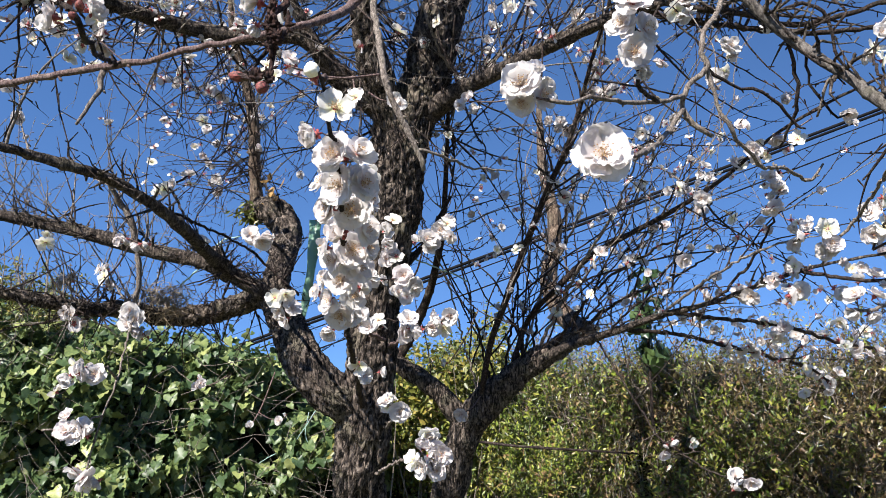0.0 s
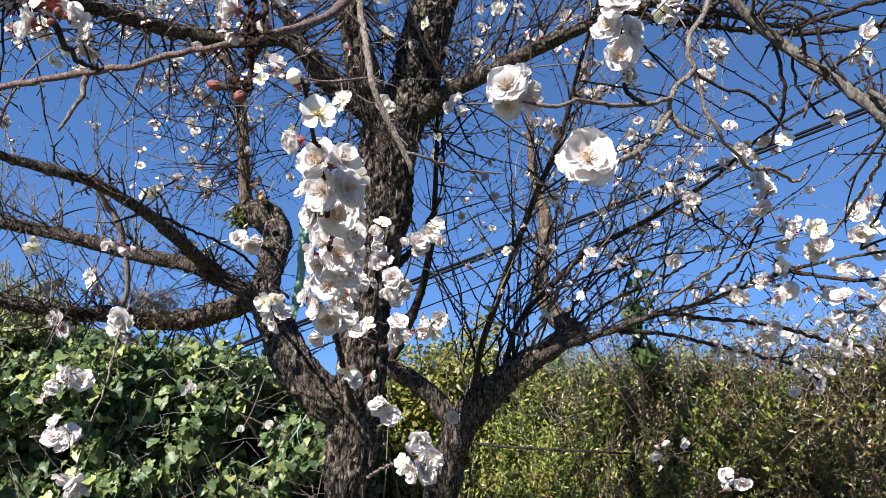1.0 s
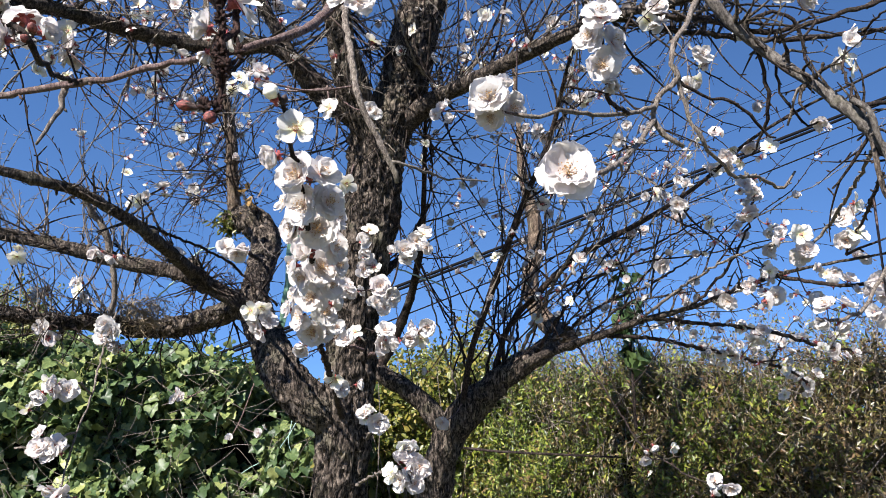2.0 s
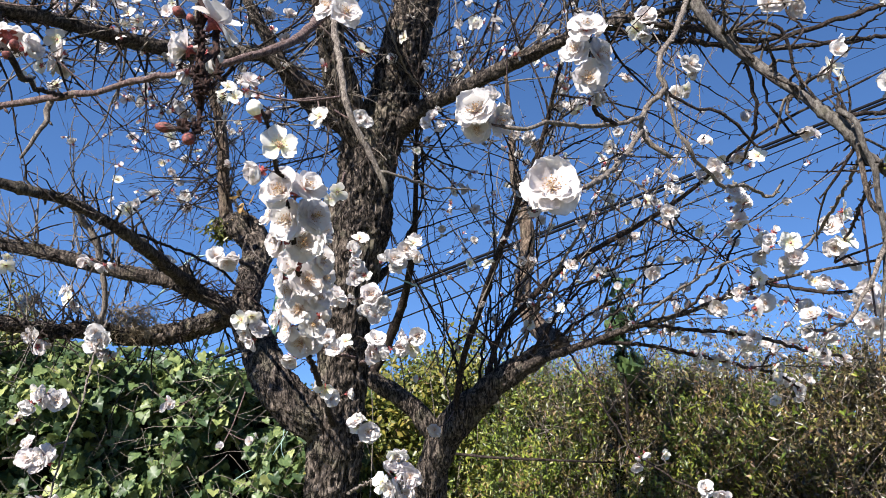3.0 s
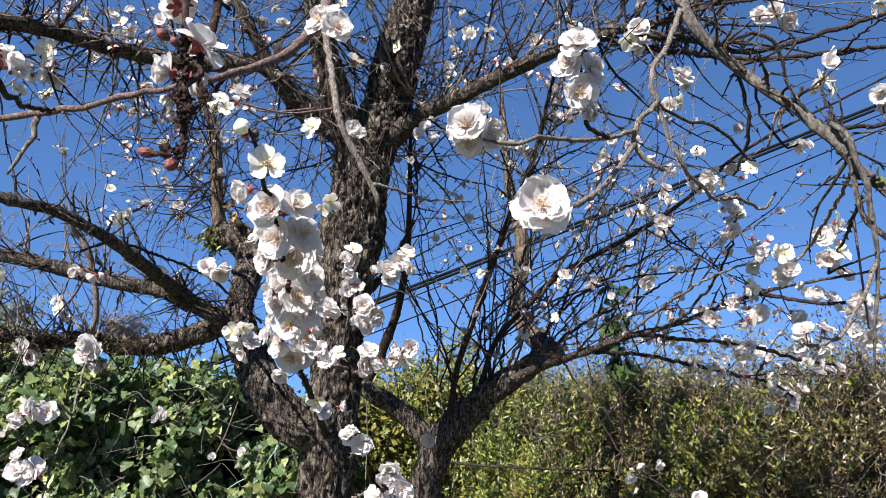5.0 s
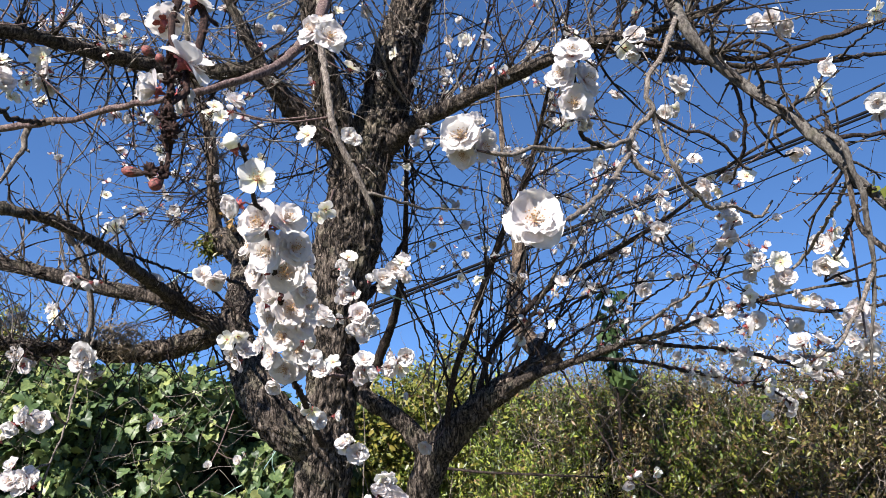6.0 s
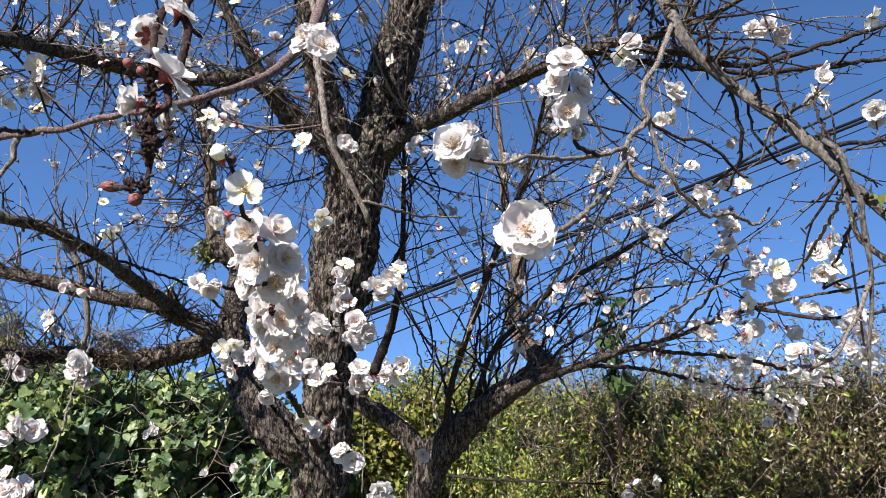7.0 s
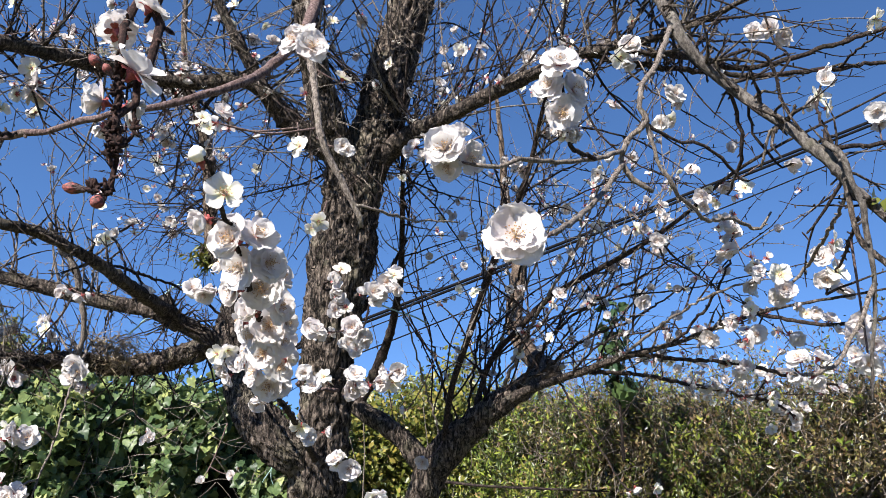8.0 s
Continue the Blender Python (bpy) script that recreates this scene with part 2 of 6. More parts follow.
def limb(name, parent, points, mat, rough=0.0025, label="", sides=24, step=0.007, grain=70.0, knobs=0, seed=1, lumpy=0.15):
    line = spline(points, step)
    rnd = np.random.RandomState(seed)
    for _ in range(knobs):
        at = rnd.randint(3, len(line) - 3)
        line[at, 3] *= rnd.uniform(1.12, 1.3)
    verts, faces = [], []
    tube(verts, faces, line, sides, rough, grain, seed * 3.7, True, lumpy)
    WOOD.append(line)
    return part(name, mesh_of(name, verts, faces, [mat]), parent, label)


def spur_line(rnd, at, way, length, r):
    tip = at + way * length
    return np.array([(*at, r), (*(at + way * length * 0.6), r * 0.9), (*(tip), r * 1.15), (*(tip + way * 0.002), r * 0.3)])


def twig_lines(rnd, points, spurs=0.022, step=0.012, wobble=0.0012):
    """A twig's own line, a little crooked, with short knobbly spurs along it."""
    line = spline(points, step)
    for i in range(1, len(line)):
        line[i, :3] += rnd.normal(0, wobble, 3)
        line[i, 3] *= rnd.uniform(0.88, 1.12)
    lines = [line]
    run = 0.0
    for i in range(1, len(line) - 1):
        run += np.linalg.norm(line[i, :3] - line[i - 1, :3])
        if run > spurs * rnd.uniform(0.6, 1.4):
            run = 0.0
            ahead = line[i + 1, :3] - line[i, :3]
            ahead /= np.linalg.norm(ahead) + 1e-9
            out = np.cross(ahead, rnd.normal(0, 1, 3))
            out /= np.linalg.norm(out) + 1e-9
            way = out * 0.8 + ahead * 0.6
            r = min(max(line[i, 3] * 0.5, 0.0007), 0.0013)
            lines.append(spur_line(rnd, line[i, :3], way / np.linalg.norm(way), r * rnd.uniform(2.2, 6.5), r))
    return lines


def twig(parent, points, mat, seed=0, spurs=0.022, name="twig", label="", sides=7, wobble=0.0012, step=0.010):
    rnd = np.random.RandomState(seed + 77)
    verts, faces = [], []
    lines = twig_lines(rnd, points, spurs, step, wobble)
    for n, line in enumerate(lines):
        tube(verts, faces, line, sides if n == 0 else 5)
    WOOD.append(lines[0])
    return part(name, mesh_of(name, verts, faces, [mat]), parent, label)


def grown(rnd, start, way, length, r, lift=0.0, wander=0.10, step=0.02):
    """A free shoot from start along way: points with radii, bending up (lift) and wandering."""
    at, way = np.array(start, float), np.array(way, float)
    way /= np.linalg.norm(way)
    n = max(3, int(length / step))
    rows = [(*at, r)]
    for i in range(n):
        way = way + rnd.normal(0, wander, 3) + np.array((0, 0, lift))
        way /= np.linalg.norm(way)
        at = at + way * step
        rows.append((*at, r * (1 - 0.75 * (i + 1) / n)))
    return np.array(rows)


def thicket(name, parent, sources, mat, count, way, spread, length, r, lift, seed, label, forks=2, wander=0.1, spurs=0.03, single=""):
    """Many fine shoots springing from the given lines: each a part of that single name, or all joined as one."""
    rnd = np.random.RandomState(seed)
    verts, faces = [], []
    pool = np.vstack(sources)
    for _ in range(count):
        if single:
            verts, faces = [], []
        start = pool[rnd.randint(len(pool))][:3]
        aim = np.array(way) + rnd.normal(0, spread, 3)
        line = grown(rnd, start, aim, rnd.uniform(*length), rnd.uniform(*r), lift, wander)
        family = [line]
        for _ in range(rnd.randint(0, forks + 1)):
            i = rnd.randint(1, len(line) - 1)
            ahead = line[i + 1, :3] - line[i, :3]
            ahead /= np.linalg.norm(ahead) + 1e-9
            side = ahead + rnd.normal(0, 0.55, 3)
            family.append(grown(rnd, line[i, :3], side, rnd.uniform(*length) * rnd.uniform(0.2, 0.55), max(line[i, 3] * 0.7, 0.0008), lift, wander))
        for f in family:
            WOOD.append(f)
            tube(verts, faces, f, 5, closed=False)
            for i in range(1, len(f) - 1):
                if rnd.rand() < 0.024 / spurs:
                    out = rnd.normal(0, 1, 3)
                    out /= np.linalg.norm(out)
                    tube(verts, faces, spur_line(rnd, f[i, :3], out, rnd.uniform(0.003, 0.012), max(f[i, 3] * 0.75, 0.0009)), 4, closed=False)
        if single:
            part(single, mesh_of(single, verts, faces, [mat]), parent)
    if not single:
        part(name, mesh_of(name, verts, faces, [mat]), parent, label, kind="stuff")


def turned_to(way, spin):
    return Vector(way).to_track_quat("Z", "Y").to_matrix().to_4x4() @ Matrix.Rotation(spin, 4, "Z")


# ---- ground ----
verts, faces = [], []
for i in range(41):
    for j in range(41):
        u, v = (i - 20) / 20, (j - 20) / 20
        x, y = math.copysign(abs(u) ** 3, u) * 1500, math.copysign(abs(v) ** 3, v) * 1500
        verts.append((x, y, 0.02 * noise.noise(Vector((x * 0.7, y * 0.7, 0)))))
for i in range(40):
    for j in range(40):
        a = i * 41 + j
        faces.append((a, a + 41, a + 42, a + 1))
ground = tagged(new("ground", mesh_of("ground", verts, faces, [SOIL])), "uneven garden soil with patchy grass", "ground", kind="structure")


# ---- hedges ----
def hedge_front(x):
    """How far off the hedge's face stands at x."""
    left = 2.55 + 0.26 * min(max((x + 1.45) / 0.9, 0), 1)
    right = 3.2 - 0.55 * min(max((x - 0.05) / 0.5, 0), 1) - 0.55 * min(max((x - 0.55) / 0.65, 0), 1)
    return left if x < -0.4 else right


def hedge_top(x):
    xs = (-3.5, -1.9, -1.5, -1.2, -0.95, -0.84, -0.75, -0.5, -0.25, -0.02, 0.1, 0.24, 0.5, 0.8, 1.1, 1.4, 3.5)
    zs = (1.95, 1.92, 1.82, 1.775, 1.755, 1.77, 1.63, 1.60, 1.76, 1.83, 1.92, 1.83, 1.80, 1.80, 1.79, 1.80, 1.82)
    return float(np.interp(x, xs, zs))


def leaf_mass(shape, faces, at, out, size, rnd, tilt, hang=-0.5):
    """Vertices and faces of many leaves: shape lies in xy with its tip along y and its face along z."""
    n = len(at)
    normal = out + rnd.normal(0, tilt, (n, 3))
    normal /= np.linalg.norm(normal, axis=1)[:, None]
    tip = rnd.normal(0, 0.6, (n, 3)) + np.array((0, 0, hang))
    tip -= normal * (tip * normal).sum(1)[:, None]
    tip /= np.linalg.norm(tip, axis=1)[:, None] + 1e-9
    side = np.cross(tip, normal)
    v = (at[:, None] + size[:, None, None] * (shape[None, :, 0:1] * side[:, None] + shape[None, :, 1:2] * tip[:, None]
                                            + shape[None, :, 2:3] * normal[:, None]))
    f = (np.array(faces)[None] + (np.arange(n) * len(shape))[:, None, None]).reshape(-1, len(faces[0]))
    return v.reshape(-1, 3), f.tolist()


# a five-lobed leaf, and a narrow one folded along its rib
IVY_HALF = [(0.17, -0.10), (0.38, -0.02), (0.50, 0.17), (0.41, 0.33), (0.43, 0.50), (0.33, 0.62), (0.19, 0.74)]
IVY_RIM = [(0.0, 0.0)] + IVY_HALF + [(0.0, 1.0)] + [(-x, y) for x, y in reversed(IVY_HALF)] + [(0.0, 0.36)]
IVY_SHAPE = np.array([(x, y, 0.34 * abs(x) - 0.22 * y * y + 0.10 * math.sin(9 * x + 7 * y)) for x, y in IVY_RIM])
IVY_FACES = [(16, i, (i + 1) % 16) for i in range(16)]
SLIM_SHAPE = np.array([(0, 0, 0), (0.17, 0.45, 0.05), (0, 1.0, -0.05), (-0.17, 0.45, 0.05), (0, 0.5, -0.02)])
SLIM_FACES = [(0, 1, 4), (1, 2, 4), (2, 3, 4), (3, 0, 4)]
OVAL_SHAPE = np.array([(0, 0, 0), (0.25, 0.3, 0.05), (0.24, 0.65, 0.04), (0, 1.0, -0.05), (-0.24, 0.65, 0.04), (-0.25, 0.3, 0.05), (0, 0.5, -0.03)])
OVAL_FACES = [(6, i, (i + 1) % 6) for i in range(6)]


def hedge_spots(rnd, n, x0, x1, z0, deep, front=hedge_front, top=hedge_top, lumps=0.12, fray=0.05, thin=0.36):
    """Places and outward ways in the outer layer of a hedge, its face and its top alike."""
    at, out = [], []
    while len(at) < n:
        x = rnd.uniform(x0, x1)
        zt = top(x) + 0.07 * noise.noise(Vector((x * 5, 3.1, 0))) + abs(rnd.normal(0, fray))
        z = z0 + (zt - z0) * rnd.rand() ** 0.8
        hollow = noise.noise(Vector((x * 4.2, 7.7, z * 4.2))) + 0.6 * noise.noise(Vector((x * 9, 1.7, z * 9)))
        face = front(x) + lumps * hollow
        lean = max(0.0, (z - (zt - 0.22)) / 0.22)
        if hollow > thin and rnd.rand() < 0.8:
            continue
        y = face + 0.20 * lean ** 2 + deep * rnd.rand() ** 1.5 + (0.55 * rnd.rand() if lean > 0.85 else 0)
        at.append((x, y, z))
        out.append((-0.10, -0.75 + 0.4 * lean, 0.8 + 0.4 * lean))
    return np.array(at), np.array(out)


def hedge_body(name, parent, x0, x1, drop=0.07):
    """A lumpy closed mass behind the leaves, coloured near black as a hedge's inner shade."""
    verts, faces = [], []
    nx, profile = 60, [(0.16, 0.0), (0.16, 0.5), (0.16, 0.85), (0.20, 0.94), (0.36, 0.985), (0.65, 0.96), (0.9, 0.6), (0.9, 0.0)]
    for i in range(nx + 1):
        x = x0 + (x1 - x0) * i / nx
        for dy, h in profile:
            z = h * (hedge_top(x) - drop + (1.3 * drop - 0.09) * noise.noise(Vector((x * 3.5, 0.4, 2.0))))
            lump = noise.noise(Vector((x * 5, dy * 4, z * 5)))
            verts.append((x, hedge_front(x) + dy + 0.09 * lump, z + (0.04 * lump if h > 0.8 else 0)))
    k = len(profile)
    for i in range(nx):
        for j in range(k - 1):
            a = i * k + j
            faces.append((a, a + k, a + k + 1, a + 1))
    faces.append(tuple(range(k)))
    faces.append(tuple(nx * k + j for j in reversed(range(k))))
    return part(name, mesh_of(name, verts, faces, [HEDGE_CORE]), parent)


rnd = np.random.RandomState(5)
ivy_hedge = tagged(new("ivy_hedge"), "dense dark green ivy hedge in sun and shade", "hedge")
hedge_body("shade_core", ivy_hedge, -3.4, -0.3)
at, out = hedge_spots(rnd, 23000, -3.3, -0.32, 1.0, 0.18, lumps=0.24, thin=0.5)
size = 0.018 + 0.042 * rnd.rand(len(at)) ** 2.4
v, f = leaf_mass(IVY_SHAPE, IVY_FACES, at, out, size, rnd, 1.25, -1.0)
part("ivy_foliage", mesh_of("ivy_foliage", v, f, [IVY_MASS]), ivy_hedge, "glossy dark green lobed ivy leaves", "stuff")
at, out = hedge_spots(rnd, 700, -3.3, -0.32, 0.05, 0.25)
keep = at[:, 2] < 1.1
v, f = leaf_mass(IVY_SHAPE, IVY_FACES, at[keep], out[keep], rnd.uniform(0.06, 0.11, keep.sum()), rnd, 0.5)
part("lower_foliage", mesh_of("lower_foliage", v, f, [IVY_MASS]), ivy_hedge, "shaded lower ivy leaves", "stuff")


def hedge_cover(name, parent, n, x0, x1, mat, shape, fcs, smin, smax, label, low=0.05, loose=0.03):
    """Leaves over a hedge's top and back."""
    at, out = [], []
    for _ in range(n):
        x, d = rnd.uniform(x0, x1), rnd.uniform(0.22, 0.98)
        z = hedge_top(x) - low + 0.06 * noise.noise(Vector((x * 7, d * 7, 4.0))) if d < 0.72 else rnd.uniform(0.1, hedge_top(x) - 0.1)
        at.append((x, hedge_front(x) + d + (0.05 if d > 0.72 else 0), z + rnd.normal(0, loose)))
        out.append((0, 0.1, 1) if d < 0.72 else (0, 1, 0.4))
    v, f = leaf_mass(shape, fcs, np.array(at), np.array(out, float), rnd.uniform(smin, smax, n), rnd, 0.5)
    part(name, mesh_of(name, v, f, [mat]), parent, label, "stuff")


hedge_cover("top_foliage", ivy_hedge, 5000, -3.4, -0.3, IVY_MASS, IVY_SHAPE, IVY_FACES, 0.035, 0.06, "ivy leaves over the top")
leafy_hedge = tagged(new("shrub_hedge"), "untrimmed small-leaved olive green hedge shrub", "hedge")
hedge_body("shade_core", leafy_hedge, -0.28, 3.4, 0.26)


def shrub_sprays(name, count, x0, x1, z0, mat, size, label, thin=0.3, lowest=0.0):
    """Many leafy upright sprays over the face and top of the hedge, their leaves along thin stems."""
    feet, _ = hedge_spots(rnd, count, x0, x1, z0, 0.22, top=lambda x: hedge_top(x) - 0.13 + 0.13 * noise.noise(Vector((x * 4.5, 9.0, 1.0))), lumps=0.17, fray=0.03, thin=thin)
    stems, stem_faces, at, out = [], [], [], []
    for p in feet:
        way = np.array((rnd.normal(0, 0.45), rnd.normal(-0.3, 0.3), 0.9))
        line = grown(rnd, p + np.array((0, 0, -0.06)), way, rnd.uniform(0.10, 0.24), 0.0013, 0.0, 0.10, 0.016)
        tube(stems, stem_faces, line[::2], 3, closed=False)
        lean = way / np.linalg.norm(way)
        for q in line[1:, :3]:
            for _ in range(rnd.randint(2, 4)):
                at.append(q + rnd.normal(0, 0.006, 3))
                side = rnd.normal(0, 0.8, 3)
                out.append(side + np.array((-0.2, -0.6, 0.75)))
    at, out = np.array(at), np.array(out)
    v, f = leaf_mass(SLIM_SHAPE, SLIM_FACES, at, out, rnd.uniform(*size, len(at)), rnd, 0.35, 0.9)
    part(name, mesh_of(name, v, f, [mat]), leafy_hedge, label, "stuff")
    part(name + "_wood", mesh_of(name + "_wood", stems, stem_faces, [TWIG_GREY]), leafy_hedge, "thin stems of leafy sprays", "stuff")


shrub_sprays("olive_foliage", 3700, -0.3, 0.98, 1.08, SHRUB_MASS, (0.010, 0.031), "small olive and yellow-green leaves", 0.2)
shrub_sprays("brown_foliage", 4000, 0.42, 2.3, 1.08, BROWN_MASS, (0.008, 0.026), "brownish winter leaves", 0.65)
shrub_sprays("tan_foliage", 900, 0.7, 1.45, 1.08, BROWN_MASS, (0.010, 0.028), "dry tan leaves low on the hedge", 0.9)
shrub_sprays("green_foliage", 900, 0.9, 2.3, 1.08, SHRUB_MASS, (0.012, 0.032), "green leaves among brown ones", 0.3)
at, out = hedge_spots(rnd, 4000, -0.3, 3.3, 0.05, 0.3, top=lambda x: 1.0, lumps=0.16)
v, f = leaf_mass(OVAL_SHAPE, OVAL_FACES, at, out, rnd.uniform(0.03, 0.05, 4000), rnd, 0.8)
part("lower_foliage", mesh_of("lower_foliage", v, f, [SHRUB_MASS]), leafy_hedge, "shaded lower leaves", "stuff")
at, out = hedge_spots(rnd, 9000, 2.2, 3.4, 1.0, 0.3, lumps=0.16)
v, f = leaf_mass(OVAL_SHAPE, OVAL_FACES, at, out, rnd.uniform(0.02, 0.035, 9000), rnd, 0.8)
part("outer_foliage", mesh_of("outer_foliage", v, f, [SHRUB_MASS]), leafy_hedge, "leaves at the hedge's far end", "stuff")

hedge_cover("top_foliage", leafy_hedge, 9000, -0.28, 3.4, SHRUB_MASS, SLIM_SHAPE, SLIM_FACES, 0.012, 0.03, "small leaves over the top", 0.13, 0.06)

# upright shoots of the shrub that stand above its top, with their own small leaves
verts, faces, spots = [], [], []
for _ in range(430):
    x = rnd.uniform(-0.2, 2.2)
    start = (x, hedge_front(x) + rnd.uniform(0.05, 0.5), hedge_top(x) - 0.30)
    tall = 0.05 + 0.10 * min(max((x - 0.7) / 0.4, 0), 1) + 0.10 * min(max((x - 1.0) / 0.25, 0), 1) + 0.16 * math.exp(-((x - 0.60) / 0.13) ** 2) + 0.10 * noise.noise(Vector((x * 6, 2.2, 5.0)))
    line = grown(rnd, start, (rnd.normal(0, 0.25), rnd.normal(0, 0.2), 1), rnd.uniform(0.22, 0.36) + tall, 0.0018, 0.02, 0.12)
    tube(verts, faces, line, 4, closed=False)
    for p in line[4:]:
        for _ in range(rnd.randint(1, 4)):
            spots.append(p[:3] + rnd.normal(0, 0.008, 3))
part("upright_growth", mesh_of("upright_growth", verts, faces, [TWIG_GREY]), leafy_hedge, "thin upright hedge shoots", "stuff")
spots = np.array(spots)
brown = rnd.rand(len(spots)) < np.clip((spots[:, 0] - 0.3) / 0.6, 0.3, 0.75)
for name, pick, mat, label in (("shoot_foliage", ~brown, SHRUB_MASS, "small leaves on upright shoots"), ("dull_shoot_foliage", brown, BROWN_MASS, "small dull leaves on upright shoots")):
    v, f = leaf_mass(SLIM_SHAPE, SLIM_FACES, spots[pick], np.tile((0, -0.6, 0.6), (pick.sum(), 1)), rnd.uniform(0.009, 0.022, pick.sum()), rnd, 1.0)
    part(name, mesh_of(name, v, f, [mat]), leafy_hedge, label, "stuff")
verts, faces = [], []
for _ in range(1100):
    x = rnd.uniform(-0.25, 2.2)
    start = (x, hedge_front(x) + rnd.uniform(-0.10, 0.2), rnd.uniform(1.0, hedge_top(x)))
    line = grown(rnd, start, (rnd.normal(0, 0.4), rnd.normal(0, 0.3), rnd.uniform(-0.2, 1)), rnd.uniform(0.10, 0.35), 0.0018, 0.0, 0.15)
    tube(verts, faces, line, 3, closed=False)
part("bare_growth", mesh_of("bare_growth", verts, faces, [TWIG_GREY]), leafy_hedge, "thin bare grey stems", "stuff")

verts, faces = [], []
for _ in range(210):
    x = rnd.uniform(-2.0, -0.4)
    start = (x, hedge_front(x) - 0.03, rnd.uniform(1.2, hedge_top(x)))
    line = grown(rnd, start, (rnd.normal(0, 0.6), -0.1, rnd.uniform(-1, 0.4)), rnd.uniform(0.10, 0.4), 0.0013, -0.02, 0.10)
    tube(verts, faces, line, 4, closed=False)
part("trailing_growth", mesh_of("trailing_growth", verts, faces, [TWIG_GREY]), ivy_hedge, "thin trailing grey ivy stems", "stuff")

# ---- trees: trunks and limbs ----
tree = tagged(new("blossom_tree"), "old fruit tree with rough dark bark and white double blossoms", "tree")
rear_tree = tagged(new("blossom_tree"), "forked fruit tree with many upright dark shoots", "tree")

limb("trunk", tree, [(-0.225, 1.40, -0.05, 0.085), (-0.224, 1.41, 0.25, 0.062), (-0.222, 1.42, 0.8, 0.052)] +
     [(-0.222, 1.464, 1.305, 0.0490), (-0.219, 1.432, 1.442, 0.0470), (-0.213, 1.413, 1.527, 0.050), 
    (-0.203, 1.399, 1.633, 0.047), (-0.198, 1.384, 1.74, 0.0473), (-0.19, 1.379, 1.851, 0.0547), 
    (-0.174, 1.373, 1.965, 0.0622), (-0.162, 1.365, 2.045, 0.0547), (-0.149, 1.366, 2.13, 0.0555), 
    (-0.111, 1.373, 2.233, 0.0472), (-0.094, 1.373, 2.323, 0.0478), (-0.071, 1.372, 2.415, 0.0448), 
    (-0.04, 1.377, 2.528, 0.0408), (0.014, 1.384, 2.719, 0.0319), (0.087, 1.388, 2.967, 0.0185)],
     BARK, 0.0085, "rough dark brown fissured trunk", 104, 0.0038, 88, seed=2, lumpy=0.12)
limb("limb", tree, [(-0.148, 1.367, 2.082, 0.0264), (-0.177, 1.332, 2.141, 0.0333), (-0.2, 1.299, 2.199, 0.0318), 
    (-0.216, 1.263, 2.265, 0.0273), (-0.228, 1.227, 2.329, 0.024), (-0.239, 1.199, 2.408, 0.0208), 
    (-0.252, 1.161, 2.527, 0.0147), (-0.269, 1.119, 2.665, 0.0068)], BARK, 0.005, "", 48, 0.005, 88, seed=3)
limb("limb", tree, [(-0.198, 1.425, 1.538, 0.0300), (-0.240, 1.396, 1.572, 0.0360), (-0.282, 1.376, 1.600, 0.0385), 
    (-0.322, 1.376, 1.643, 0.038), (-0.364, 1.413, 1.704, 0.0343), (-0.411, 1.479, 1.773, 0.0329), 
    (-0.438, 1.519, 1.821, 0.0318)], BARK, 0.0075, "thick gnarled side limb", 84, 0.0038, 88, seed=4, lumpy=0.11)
limb("limb", tree, [(-0.431, 1.513, 1.801, 0.0283), (-0.449, 1.599, 1.878, 0.0291), (-0.455, 1.665, 1.944, 0.0317), 
    (-0.466, 1.703, 2.002, 0.0351), (-0.506, 1.715, 2.041, 0.0368), (-0.551, 1.734, 2.049, 0.0295), 
    (-0.574, 1.745, 2.041, 0.022)], BARK, 0.0055, "sawn-off crooked limb stump", 48, 0.005, 80, seed=5, lumpy=0.22)
limb("limb", tree, [(-0.406, 1.482, 1.762, 0.0166), (-0.471, 1.535, 1.798, 0.0216), (-0.567, 1.62, 1.783, 0.0236), 
    (-0.65, 1.654, 1.77, 0.0222), (-0.722, 1.625, 1.764, 0.02), (-0.771, 1.552, 1.769, 0.0182), 
    (-0.807, 1.482, 1.759, 0.0149), (-0.842, 1.42, 1.761, 0.0136), (-0.904, 1.357, 1.77, 0.0114), 
    (-0.999, 1.291, 1.787, 0.008), (-1.11, 1.236, 1.804, 0.0035)], BARK, 0.005, "dark horizontal limb", 40, 0.006, 80, seed=6, lumpy=0.25)
limb("limb", tree, [(-0.409, 1.489, 1.774, 0.0153), (-0.456, 1.461, 1.806, 0.0173), (-0.511, 1.444, 1.837, 0.0164), 
    (-0.527, 1.357, 1.858, 0.0127), (-0.499, 1.172, 1.857, 0.0107), (-0.512, 1.097, 1.873, 0.0095), 
    (-0.538, 1.052, 1.89, 0.0086), (-0.564, 1.008, 1.902, 0.008), (-0.581, 0.957, 1.899, 0.0077), 
    (-0.606, 0.926, 1.9, 0.007), (-0.64, 0.885, 1.902, 0.0062), (-0.69, 0.833, 1.905, 0.0041), 
    (-0.746, 0.792, 1.906, 0.0017)], BARK_LIMB, 0.002, "grey-brown ascending limb with short spurs", 28, 0.006, 90, 8, seed=7, lumpy=0.10)
